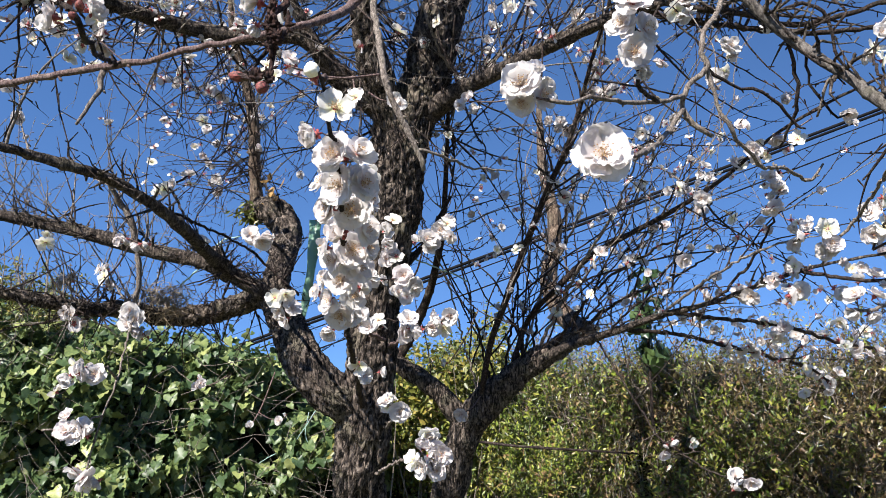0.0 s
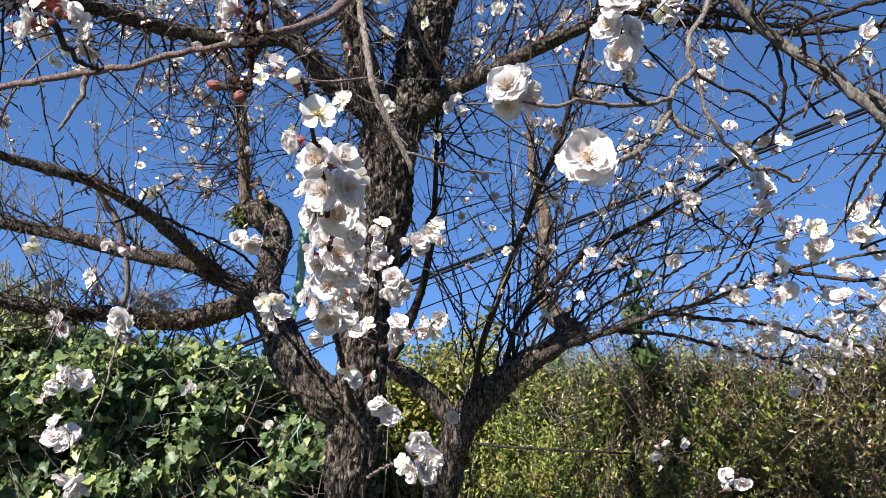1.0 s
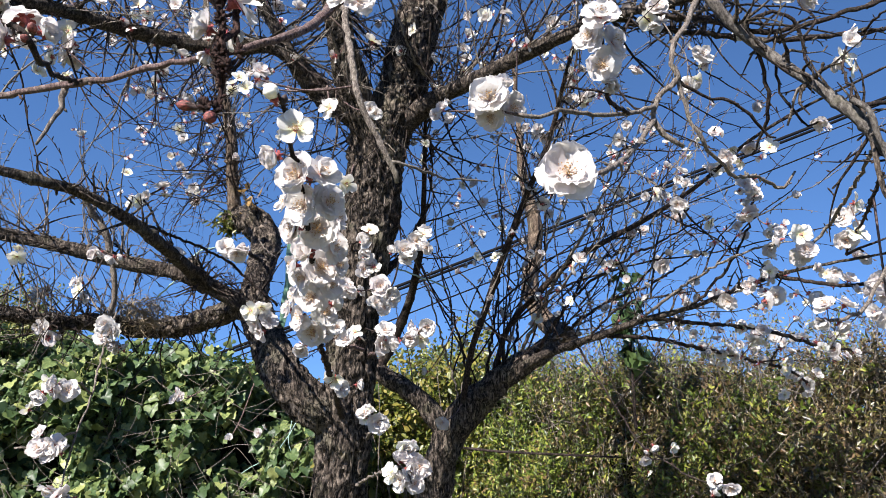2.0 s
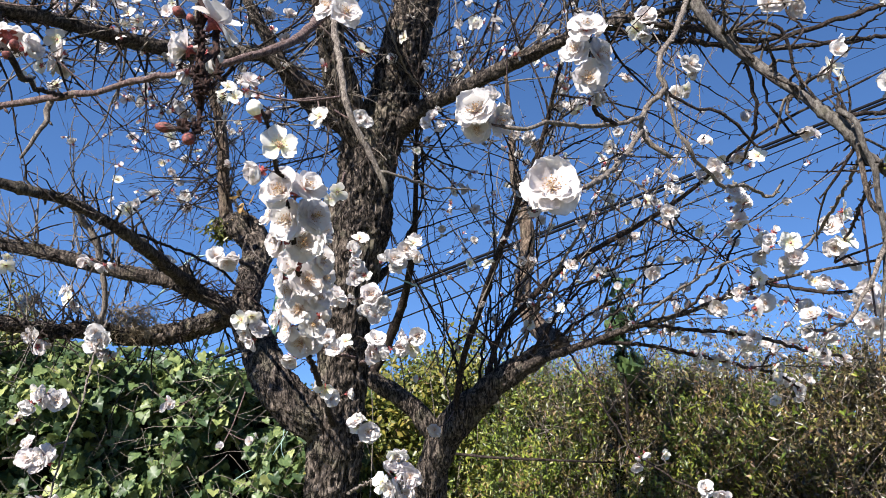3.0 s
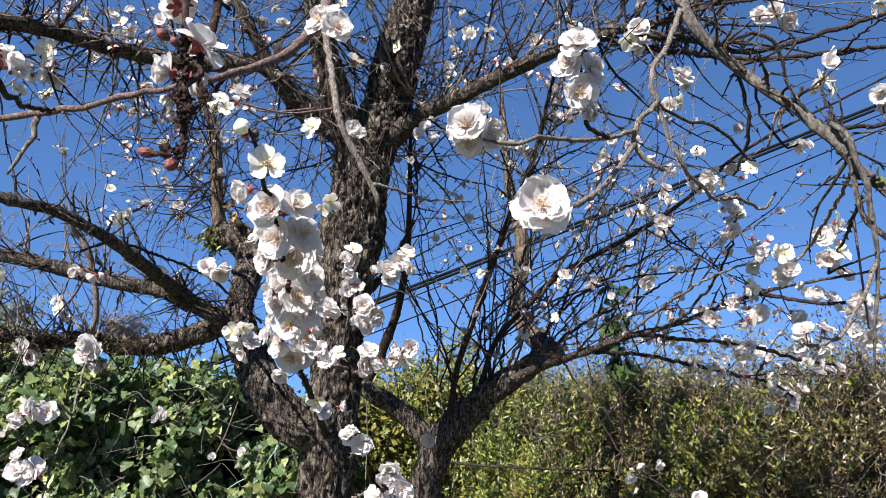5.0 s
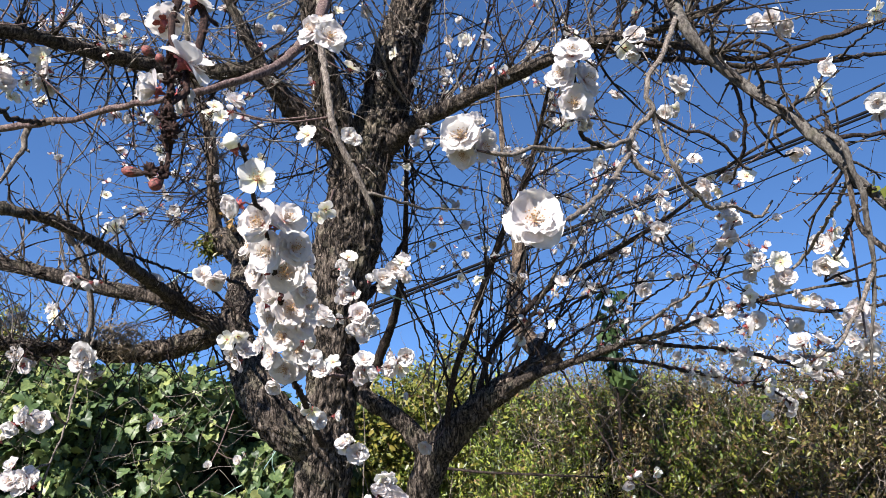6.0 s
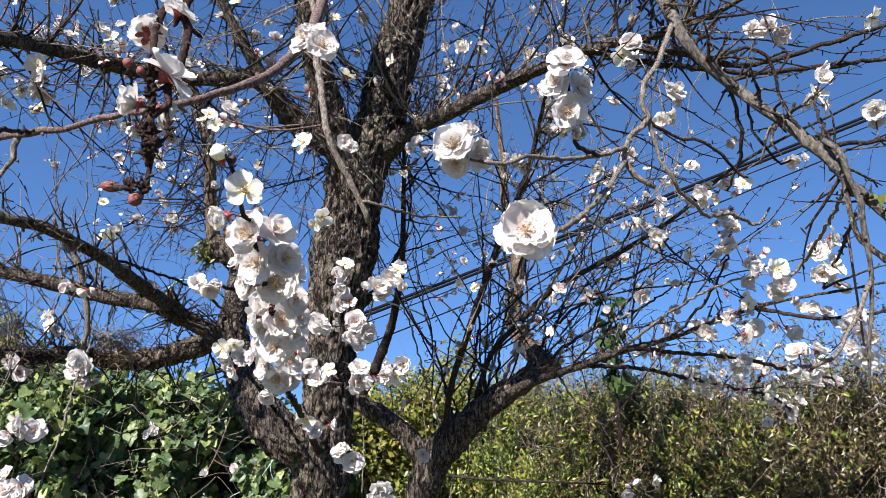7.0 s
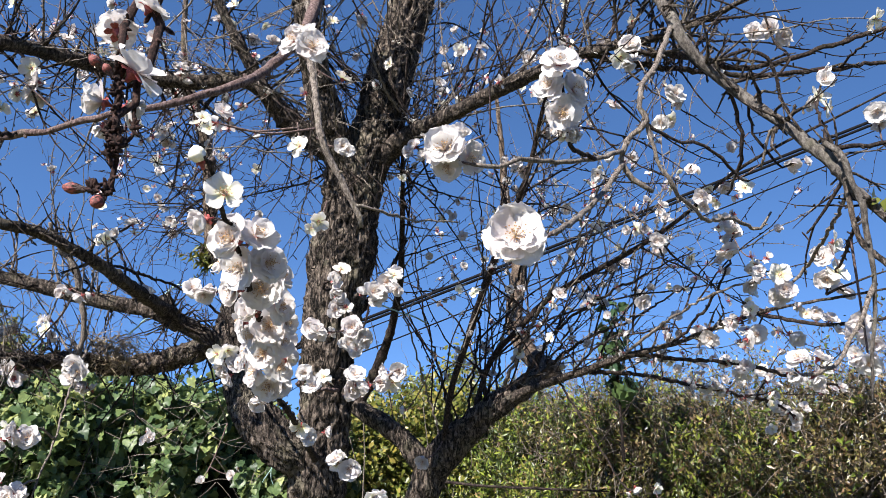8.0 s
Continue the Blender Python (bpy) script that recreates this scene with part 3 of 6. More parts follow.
limb("limb", tree, [(-0.511, 1.446, 1.828, 0.0141), (-0.563, 1.439, 1.856, 0.015), (-0.633, 1.436, 1.871, 0.015), 
    (-0.691, 1.434, 1.881, 0.015), (-0.756, 1.42, 1.897, 0.0144), (-0.831, 1.405, 1.914, 0.0135), 
    (-0.894, 1.393, 1.925, 0.0126), (-0.971, 1.37, 1.936, 0.0112), (-1.082, 1.335, 1.952, 0.0079), 
    (-1.208, 1.31, 1.97, 0.0038)], BARK_LIMB, 0.002, "grey-brown straight limb", 28, 0.006, 90, 6, seed=8, lumpy=0.10)
limb("limb", tree, [(-0.530, 1.444, 1.838, 0.0160), (-0.537, 1.442, 1.858, 0.0165), (-0.542, 1.438, 1.876, 0.0150), (-0.546, 1.436, 1.888, 0.0115)],
     BARK, 0.007, "short jagged broken stub", 30, 0.003, 110, seed=16, lumpy=0.3)
limb("limb", tree, [(-0.551, 1.735, 2.043, 0.0214), (-0.553, 1.712, 2.099, 0.0156), (-0.558, 1.696, 2.168, 0.0149), 
    (-0.56, 1.677, 2.251, 0.0142), (-0.572, 1.659, 2.327, 0.0128), (-0.59, 1.632, 2.398, 0.0113), 
    (-0.609, 1.604, 2.476, 0.0091), (-0.612, 1.573, 2.566, 0.007), (-0.605, 1.548, 2.675, 0.0049)], BARK_PALE, 0.001, "slender pale upright regrowth", 16, 0.006, 90, 6, seed=9)
limb("limb", tree, [(-0.197, 1.33, 2.152, 0.0216), (-0.25, 1.302, 2.182, 0.0222), (-0.29, 1.274, 2.217, 0.0194), 
    (-0.321, 1.246, 2.25, 0.0158), (-0.359, 1.233, 2.261, 0.014), (-0.421, 1.225, 2.252, 0.0139), 
    (-0.509, 1.204, 2.252, 0.0145), (-0.571, 1.145, 2.241, 0.0131), (-0.605, 1.049, 2.211, 0.0113), 
    (-0.629, 0.983, 2.19, 0.0106), (-0.656, 0.944, 2.179, 0.0096), (-0.697, 0.895, 2.167, 0.0079), 
    (-0.76, 0.845, 2.161, 0.0046), (-0.817, 0.815, 2.161, 0.0022)], BARK_LIMB, 0.0022, "long grey limb arching outward", 28, 0.006, 90, 6, seed=10)
limb("limb", tree, [(-0.31, 1.258, 2.239, 0.0118), (-0.332, 1.24, 2.277, 0.0107), (-0.359, 1.218, 2.324, 0.0097), 
    (-0.383, 1.197, 2.371, 0.0082), (-0.415, 1.16, 2.441, 0.0057), (-0.45, 1.122, 2.519, 0.0028)], BARK_LIMB, 0.0015, "", 18, 0.006, 90, 3, seed=11)
limb("limb", tree, [(-0.133, 1.378, 2.122, 0.0211), (-0.079, 1.337, 2.165, 0.0199), (-0.027, 1.301, 2.188, 0.0166), 
    (0.028, 1.249, 2.193, 0.0146), (0.087, 1.195, 2.201, 0.0127), (0.147, 1.152, 2.212, 0.0117), 
    (0.199, 1.1, 2.213, 0.01), (0.257, 1.058, 2.218, 0.0082), (0.296, 1.029, 2.211, 0.0071), 
    (0.338, 0.99, 2.2, 0.0057), (0.385, 0.95, 2.198, 0.0044), (0.435, 0.888, 2.198, 0.0028), 
    (0.482, 0.835, 2.205, 0.0015)], BARK_LIMB, 0.0022, "long limb reaching over", 28, 0.006, 90, 6, seed=12)
limb("limb", tree, [(0.295, 1.068, 2.533, 0.0171), (0.306, 0.919, 2.286, 0.0118), (0.315, 0.837, 2.152, 0.0079), 
    (0.318, 0.809, 2.097, 0.0072), (0.339, 0.807, 2.062, 0.0067), (0.369, 0.804, 2.028, 0.0066), 
    (0.397, 0.784, 1.985, 0.0064), (0.414, 0.76, 1.952, 0.0064), (0.425, 0.746, 1.926, 0.0068), 
    (0.437, 0.735, 1.905, 0.0068), (0.445, 0.729, 1.887, 0.0064), (0.452, 0.728, 1.871, 0.0056), 
    (0.464, 0.722, 1.853, 0.0048), (0.474, 0.711, 1.832, 0.0045), (0.491, 0.694, 1.794, 0.0030), 
    (0.505, 0.682, 1.758, 0.0016)], BARK_SMOOTH, 0.0005, "smooth grey limb close by", 28, 0.005, 110, 12, seed=13, lumpy=0.05)
limb("limb", tree, [(0.448, 0.728, 1.877, 0.0034), (0.449, 0.729, 1.857, 0.0029), (0.449, 0.727, 1.837, 0.0026), 
    (0.451, 0.725, 1.815, 0.0026), (0.457, 0.721, 1.801, 0.003), (0.469, 0.712, 1.783, 0.0032), 
    (0.484, 0.693, 1.754, 0.002)], BARK_LIMB, 0.0004, "", 14, 0.005, 110, 5, seed=14)
limb("limb", tree, [(-0.166, 1.433, 1.837, 0.0116), (-0.112, 1.469, 1.904, 0.006), (-0.053, 1.445, 2.008, 0.0036)], TWIG_DARK, 0.0004, "", 10, 0.006, 90, 2, seed=15)

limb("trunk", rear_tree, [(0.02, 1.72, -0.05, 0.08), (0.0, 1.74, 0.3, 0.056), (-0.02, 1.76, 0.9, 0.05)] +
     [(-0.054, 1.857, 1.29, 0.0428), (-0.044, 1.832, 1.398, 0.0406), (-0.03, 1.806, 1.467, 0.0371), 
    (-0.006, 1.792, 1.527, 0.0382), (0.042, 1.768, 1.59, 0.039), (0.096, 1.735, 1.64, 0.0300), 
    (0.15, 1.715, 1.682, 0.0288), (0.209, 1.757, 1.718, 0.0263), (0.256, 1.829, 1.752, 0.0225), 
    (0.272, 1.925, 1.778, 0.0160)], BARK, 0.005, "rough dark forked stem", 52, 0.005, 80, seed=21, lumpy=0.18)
limb("limb", rear_tree, [(0.001, 1.797, 1.507, 0.0257), (-0.033, 1.797, 1.55, 0.0259), (-0.068, 1.797, 1.594, 0.0243), 
    (-0.118, 1.799, 1.634, 0.0233), (-0.176, 1.811, 1.67, 0.0213), (-0.235, 1.823, 1.706, 0.0186), 
    (-0.281, 1.832, 1.756, 0.0153), (-0.307, 1.832, 1.844, 0.0119), (-0.317, 1.825, 1.962, 0.0084)], BARK, 0.003, "", 28, 0.006, 66, seed=22)
limb("limb", rear_tree, [(0.129, 1.722, 1.653, 0.0136), (0.192, 1.67, 1.701, 0.0113), (0.256, 1.613, 1.725, 0.0091), 
    (0.316, 1.558, 1.743, 0.0078), (0.385, 1.481, 1.766, 0.0063), (0.471, 1.414, 1.786, 0.0048), 
    (0.534, 1.337, 1.809, 0.0041), (0.564, 1.233, 1.818, 0.0033), (0.598, 1.16, 1.821, 0.0026), 
    (0.639, 1.098, 1.822, 0.0021), (0.675, 1.056, 1.825, 0.0015), (0.726, 1.013, 1.835, 0.0008)], BARK_LIMB, 0.001, "long low branch sweeping outward", 18, 0.006, 90, 10, seed=23)
limb("limb", rear_tree, [(0.299, 1.832, 1.756, 0.0248), (0.277, 1.955, 1.801, 0.028), (0.245, 2.014, 1.855, 0.0254), 
    (0.225, 2.058, 1.932, 0.0246), (0.24, 2.077, 2.029, 0.0228), (0.25, 2.087, 2.119, 0.0216), 
    (0.233, 2.096, 2.211, 0.0188), (0.212, 2.092, 2.319, 0.0134), (0.205, 2.079, 2.463, 0.0088), 
    (0.19, 2.067, 2.65, 0.0056)], BARK_PALE, 0.002, "pale upright limb", 22, 0.006, 70, 4, seed=24)
limb("limb", rear_tree, [(-0.192, 1.814, 1.680, 0.0140), (-0.172, 1.813, 1.715, 0.0135), (-0.149, 1.808, 1.760, 0.0129), (-0.109, 1.749, 1.847, 0.0105), (-0.087, 1.671, 1.918, 0.0088), 
    (-0.072, 1.575, 1.978, 0.0071), (-0.063, 1.443, 2.108, 0.0048), (-0.057, 1.345, 2.22, 0.0035), 
    (-0.047, 1.268, 2.329, 0.0022)], TWIG_DARK, 0.0006, "", 10, 0.008, 90, 5, seed=25)
limb("limb", rear_tree, [(0.022, 1.746, 1.594, 0.0075), (0.042, 1.677, 1.717, 0.0073), (0.075, 1.613, 1.815, 0.0077), 
    (0.109, 1.518, 1.914, 0.0074), (0.143, 1.426, 2.003, 0.0065), (0.185, 1.321, 2.101, 0.005), 
    (0.213, 1.222, 2.22, 0.0037), (0.231, 1.155, 2.287, 0.0031), (0.24, 1.106, 2.368, 0.002)], TWIG_DARK, 0.0005, "straight dark shoot", 10, 0.008, 90, 6, seed=26)
limb("limb", rear_tree, [(0.089, 1.735, 1.64, 0.0069), (0.132, 1.725, 1.775, 0.0064), (0.193, 1.647, 1.846, 0.0067), 
    (0.263, 1.57, 1.911, 0.007), (0.334, 1.481, 1.943, 0.0056), (0.403, 1.372, 1.97, 0.0048), 
    (0.459, 1.262, 2, 0.0036), (0.502, 1.151, 2.036, 0.0029), (0.551, 1.065, 2.057, 0.0023), (0.599, 1, 2.07, 0.0018), 
    (0.647, 0.935, 2.084, 0.0014)], TWIG_DARK, 0.0005, "", 10, 0.008, 90, 8, seed=27)


def wood_in(x0, x1, z0, z1, y0=0.0, y1=9.0, thick=0.0):
    """Centre-line points of the wood so far inside a box."""
    w = np.vstack(WOOD)
    keep = (w[:, 0] > x0) & (w[:, 0] < x1) & (w[:, 2] > z0) & (w[:, 2] < z1) & (w[:, 1] > y0) & (w[:, 1] < y1) & (w[:, 3] > thick)
    return w[keep]


# ---- twigs that stand out ----
twig(tree, [(-0.471, 0.598, 1.855, 0.0033), (-0.375, 0.558, 1.849, 0.0029), (-0.316, 0.538, 1.848, 0.0028), 
    (-0.274, 0.527, 1.849, 0.0025), (-0.238, 0.516, 1.853, 0.0025), (-0.199, 0.506, 1.854, 0.0026), 
    (-0.171, 0.513, 1.866, 0.0031), (-0.154, 0.53, 1.882, 0.0035), (-0.135, 0.564, 1.912, 0.004), 
    (-0.131, 0.633, 1.97, 0.0045), (-0.127, 0.716, 2.054, 0.0057), (-0.147, 0.879, 2.237, 0.0096), 
    (-0.237, 1.15, 2.53, 0.0148)], TWIG_RED, 1, 0.03, wobble=0.0005, label="reddish young branch", sides=12)
twig(tree, [(-0.327, 0.543, 1.847, 0.0028), (-0.327, 0.541, 1.830, 0.0021), (-0.3285, 0.536, 1.818, 0.0019), 
    (-0.330, 0.53, 1.803, 0.0015), (-0.334, 0.524, 1.790, 0.0011)], TWIG_GREY, 2, 0.012, wobble=0.0006)
twig(tree, [(-0.191, 0.509, 2.062, 0.0038), (-0.133, 0.35, 1.864, 0.0021), (-0.117, 0.303, 1.798, 0.0016), 
    (-0.113, 0.294, 1.769, 0.0016), (-0.111, 0.29, 1.744, 0.0016), (-0.109, 0.289, 1.728, 0.0011), 
    (-0.109, 0.286, 1.716, 0.001), (-0.111, 0.282, 1.711, 0.0008)], TWIG_BUDDING, 3, 0.006, label="dark budding twig close by", sides=12)
twig(tree, [(-0.32, 0.415, 1.847, 0.0018), (-0.276, 0.392, 1.816, 0.0021), (-0.258, 0.385, 1.801, 0.0023), 
    (-0.264, 0.405, 1.801, 0.0018), (-0.288, 0.463, 1.819, 0.0018), (-0.316, 0.538, 1.848, 0.0018)], TWIG_DARK, 4, 0.012)
twig(tree, [(-0.211, 1.372, 1.57, 0.0064), (-0.178, 1.04, 1.628, 0.0041), (-0.154, 0.808, 1.656, 0.0032), 
    (-0.142, 0.697, 1.693, 0.0028), (-0.122, 0.568, 1.717, 0.0023), (-0.113, 0.492, 1.735, 0.0018), 
    (-0.111, 0.442, 1.751, 0.0017), (-0.111, 0.418, 1.768, 0.0014), (-0.112, 0.403, 1.774, 0.001)], TWIG_DARK, 5, 0.012, label="blossom-laden twig")
twig(tree, [(-0.164, 0.885, 2.214, 0.0048), (-0.144, 0.834, 2.079, 0.0044), (-0.129, 0.81, 2.004, 0.0042), 
    (-0.121, 0.799, 1.961, 0.0041), (-0.108, 0.807, 1.928, 0.0041), (-0.088, 0.815, 1.893, 0.0038), 
    (-0.073, 0.823, 1.856, 0.0031)], TWIG_GREY, 6, 0.05, label="smooth grey hanging twig", sides=10)
twig(tree, [(-0.085, 0.818, 1.881, 0.0021), (-0.058, 0.829, 1.879, 0.0017), (-0.032, 0.859, 1.88, 0.0018), 
    (-0.017, 0.908, 1.89, 0.0015), (0.045, 0.957, 1.9, 0.0012)], TWIG_GREY, 7)
twig(tree, [(-0.123, 1.07, 2.3, 0.0019), (-0.107, 1.081, 2.253, 0.0019), (-0.088, 1.091, 2.208, 0.0019), 
    (-0.069, 1.148, 2.183, 0.002), (-0.054, 1.201, 2.178, 0.0016)], TWIG_GREY, 8, 0.2)
twig(tree, [(0.314, 0.824, 2.122, 0.0035), (0.285, 0.775, 2.065, 0.0035), (0.261, 0.745, 2.019, 0.0031), 
    (0.239, 0.722, 1.986, 0.0030), (0.234, 0.718, 1.958, 0.0030), (0.241, 0.721, 1.943, 0.0034), 
    (0.225, 0.725, 1.929, 0.0027), (0.216, 0.728, 1.914, 0.0027), (0.214, 0.731, 1.9, 0.0030), 
    (0.225, 0.735, 1.884, 0.0030), (0.247, 0.738, 1.869, 0.0025)], TWIG_GREY, 9, 0.012, wobble=0.0005, label="knobbly pale fruiting twig", sides=10)
twig(tree, [(0.215, 0.732, 1.898, 0.0030), (0.185, 0.68, 1.855, 0.0027), (0.145, 0.59, 1.803, 0.0024), 
    (0.115, 0.515, 1.768, 0.0022), (0.094, 0.469, 1.748, 0.0017)], TWIG_GREY, 10, 0.015, wobble=0.0005, label="pale pinkish twig tip", sides=10)
twig(tree, [(0.241, 0.722, 1.942, 0.0025), (0.252, 0.73, 1.904, 0.0022), (0.269, 0.737, 1.876, 0.0022), 
    (0.295, 0.761, 1.86, 0.0022), (0.331, 0.803, 1.857, 0.0023), (0.377, 0.86, 1.877, 0.0022), 
    (0.429, 0.911, 1.878, 0.0023), (0.441, 0.91, 1.881, 0.0019), (0.448, 0.906, 1.9, 0.0015)], TWIG_GREY, 11, 0.02)
twig(tree, [(0.241, 0.722, 1.941, 0.002), (0.271, 0.735, 1.929, 0.0018), (0.309, 0.746, 1.926, 0.0018), 
    (0.333, 0.759, 1.915, 0.0018), (0.356, 0.773, 1.898, 0.0016), (0.367, 0.774, 1.893, 0.0011)], TWIG_DARK, 12, 0.02)
twig(tree, [(0.215, 0.728, 1.912, 0.0028), (0.176, 0.693, 1.889, 0.0024), (0.13, 0.646, 1.867, 0.0022), 
    (0.091, 0.608, 1.855, 0.0021), (0.071, 0.596, 1.843, 0.002), (0.048, 0.586, 1.842, 0.0017)], TWIG_GREY, 13, 0.03, wobble=0.0005)
twig(tree, [(0.177, 0.693, 1.889, 0.0024), (0.155, 0.654, 1.881, 0.0022), (0.136, 0.614, 1.874, 0.0021), 
    (0.128, 0.582, 1.901, 0.0018), (0.121, 0.565, 1.93, 0.0012)], TWIG_DARK, 14, 0.02)
twig(tree, [(0.432, 0.728, 1.920, 0.0034), (0.434, 0.718, 1.911, 0.0033), 
    (0.438, 0.711, 1.898, 0.0033), (0.442, 0.712, 1.879, 0.0033), (0.448, 0.712, 1.86, 0.0033), 
    (0.453, 0.713, 1.844, 0.0033), (0.454, 0.716, 1.82, 0.0031), (0.456, 0.718, 1.802, 0.003), 
    (0.457, 0.72, 1.778, 0.0024), (0.458, 0.725, 1.75, 0.0021), (0.452, 0.729, 1.709, 0.0018), 
    (0.447, 0.737, 1.651, 0.0012)], BARK_SMOOTH, 15, 0.02, wobble=0.0005, label="brown ascending twig", sides=10)
twig(tree, [(0.461, 0.726, 1.767, 0.0027), (0.429, 0.71, 1.725, 0.0023), (0.398, 0.698, 1.688, 0.002), 
    (0.37, 0.686, 1.675, 0.0019), (0.342, 0.681, 1.673, 0.0014)], TWIG_GREY, 16, 0.015)
twig(tree, [(0.467, 0.756, 1.882, 0.0022), (0.511, 0.859, 1.88, 0.0022), (0.543, 0.963, 1.872, 0.0024), 
    (0.556, 1.04, 1.853, 0.0026), (0.529, 1.058, 1.819, 0.0022), (0.527, 1.083, 1.797, 0.0018)], TWIG_GREY, 17, 0.015)
twig(tree, [(0.477, 0.764, 1.848, 0.0019), (0.577, 0.966, 1.863, 0.0024), (0.6, 1.041, 1.848, 0.0021), 
    (0.591, 1.058, 1.819, 0.0017)], TWIG_DARK, 18, 0.015)
twig(tree, [(0.446, 0.747, 1.92, 0.0018), (0.472, 0.797, 1.97, 0.0017), (0.503, 0.856, 2.025, 0.0018), 
    (0.521, 0.867, 2.067, 0.0013)], TWIG_DARK, 19, 0.012)
twig(tree, [(0.443, 0.748, 1.919, 0.0029), (0.469, 0.746, 1.925, 0.0027), (0.504, 0.746, 1.926, 0.0025), 
    (0.571, 0.743, 1.936, 0.0016)], TWIG_DARK, 20, 0.03)
twig(tree, [(0.368, 0.805, 2.026, 0.0025), (0.384, 0.821, 2.001, 0.0022), (0.392, 0.839, 1.967, 0.0023), 
    (0.397, 0.865, 1.943, 0.0021), (0.395, 0.901, 1.921, 0.0016)], TWIG_DARK, 21, 0.012)
twig(tree, [(0.389, 0.801, 1.999, 0.0019), (0.398, 0.818, 1.971, 0.0017), (0.415, 0.823, 1.948, 0.0017), 
    (0.433, 0.827, 1.931, 0.0015), (0.45, 0.825, 1.937, 0.001)], TWIG_DARK, 22, 0.015)
twig(tree, [(0.409, 0.778, 1.964, 0.0019), (0.401, 0.791, 1.95, 0.0017), (0.399, 0.808, 1.924, 0.0014)], TWIG_GREY, 23, 0.015)
twig(tree, [(0.292, 1.031, 2.211, 0.0052), (0.36, 1.038, 2.203, 0.0048), (0.423, 1.042, 2.199, 0.0045), (0.5, 1.046, 2.183, 0.0045), (0.578, 1.033, 2.194, 0.0041), 
    (0.639, 1.01, 2.206, 0.0037), (0.698, 0.986, 2.217, 0.0031), (0.767, 0.933, 2.228, 0.0015)], TWIG_DARK, 24, 0.03)
twig(tree, [(0.252, 1.060, 2.217, 0.0054), (0.34, 1.082, 2.210, 0.0050), (0.431, 1.092, 2.205, 0.0047), (0.522, 1.094, 2.195, 0.0044), (0.608, 1.093, 2.199, 0.004), 
    (0.685, 1.091, 2.208, 0.0037), (0.761, 1.089, 2.216, 0.0033), (0.876, 1.087, 2.225, 0.0017)], TWIG_DARK, 25, 0.03)
twig(tree, [(0.411, 0.906, 2.121, 0.0025), (0.443, 0.903, 2.132, 0.0025), (0.471, 0.906, 2.119, 0.0025), 
    (0.485, 0.912, 2.094, 0.0025), (0.493, 0.92, 2.059, 0.0022), (0.503, 0.924, 2.042, 0.0014)], TWIG_DARK, 26, 0.02)
twig(tree, [(0.483, 0.912, 2.094, 0.002), (0.501, 0.906, 2.121, 0.0017), (0.503, 0.945, 2.175, 0.0018), 
    (0.49, 0.936, 2.212, 0.0015)], TWIG_DARK, 27, 0.02)
twig(tree, [(0.685, 1.091, 2.208, 0.0023), (0.684, 1.039, 2.21, 0.0019), (0.693, 0.988, 2.209, 0.0015), 
    (0.725, 0.934, 2.22, 0.0009)], TWIG_DARK, 28, 0.03)
twig(tree, [(-0.734, 1.543, 1.805, 0.0026), (-0.656, 1.332, 1.698, 0.0020), (-0.628, 1.25, 1.61, 0.0018), 
    (-0.634, 1.224, 1.546, 0.0017), (-0.643, 1.217, 1.483, 0.0016), (-0.653, 1.223, 1.413, 0.0013)], TWIG_GREY, 29, 0.04, label="long thin hanging twig")
twig(tree, [(-0.628, 1.25, 1.61, 0.0024), (-0.623, 1.184, 1.628, 0.0018), (-0.643, 1.156, 1.616, 0.0018)], TWIG_GREY, 30, 0.03)
twig(tree, [(-0.634, 1.224, 1.546, 0.0019), (-0.651, 1.205, 1.538, 0.0018), (-0.682, 1.198, 1.522, 0.0018), 
    (-0.712, 1.187, 1.524, 0.0018)], TWIG_GREY, 31, 0.03)
twig(tree, [(-0.715, 1.457, 1.736, 0.0046), (-0.7, 1.439, 1.815, 0.0052), (-0.703, 1.423, 1.882, 0.0058), 
    (-0.716, 1.398, 1.947, 0.0069), (-0.734, 1.382, 1.973, 0.0063), (-0.743, 1.341, 2.014, 0.0039)], TWIG_GREY, 32, 0.04, label="pale upright twig")
twig(tree, [(-0.508, 1.105, 1.879, 0.0023), (-0.512, 1.266, 1.893, 0.0026), (-0.478, 1.422, 1.888, 0.0029), 
    (-0.435, 1.481, 1.851, 0.003), (-0.375, 1.494, 1.799, 0.0024)], TWIG_DARK, 33, 0.03)
twig(tree, [(-0.158, 1.354, 1.869, 0.0027), (-0.176, 1.173, 1.852, 0.0024), (-0.152, 1.15, 1.866, 0.0019)], TWIG_DARK, 34)
twig(tree, [(-0.156, 1.354, 1.78, 0.0033), (-0.123, 1.192, 1.773, 0.0024), (-0.106, 1.139, 1.779, 0.0018)], TWIG_DARK, 35)
twig(tree, [(-0.172, 1.374, 1.696, 0.0033), (-0.17, 1.109, 1.684, 0.0022), (-0.179, 1.006, 1.686, 0.0016)], TWIG_RED, 36)
twig(tree, [(-0.167, 1.376, 1.685, 0.0033), (-0.091, 1.109, 1.688, 0.0022), (-0.041, 1.053, 1.707, 0.0017)], TWIG_RED, 37)
twig(tree, [(-0.186, 1.411, 1.445, 0.0027), (-0.117, 1.154, 1.49, 0.002), (-0.073, 1.027, 1.509, 0.0016), 
    (-0.06, 1.011, 1.489, 0.0011)], TWIG_GREY, 38)
twig(tree, [(-0.168, 1.402, 1.527, 0.0032), (-0.135, 1.22, 1.559, 0.0024), (-0.116, 1.167, 1.57, 0.0018)], TWIG_GREY, 39)
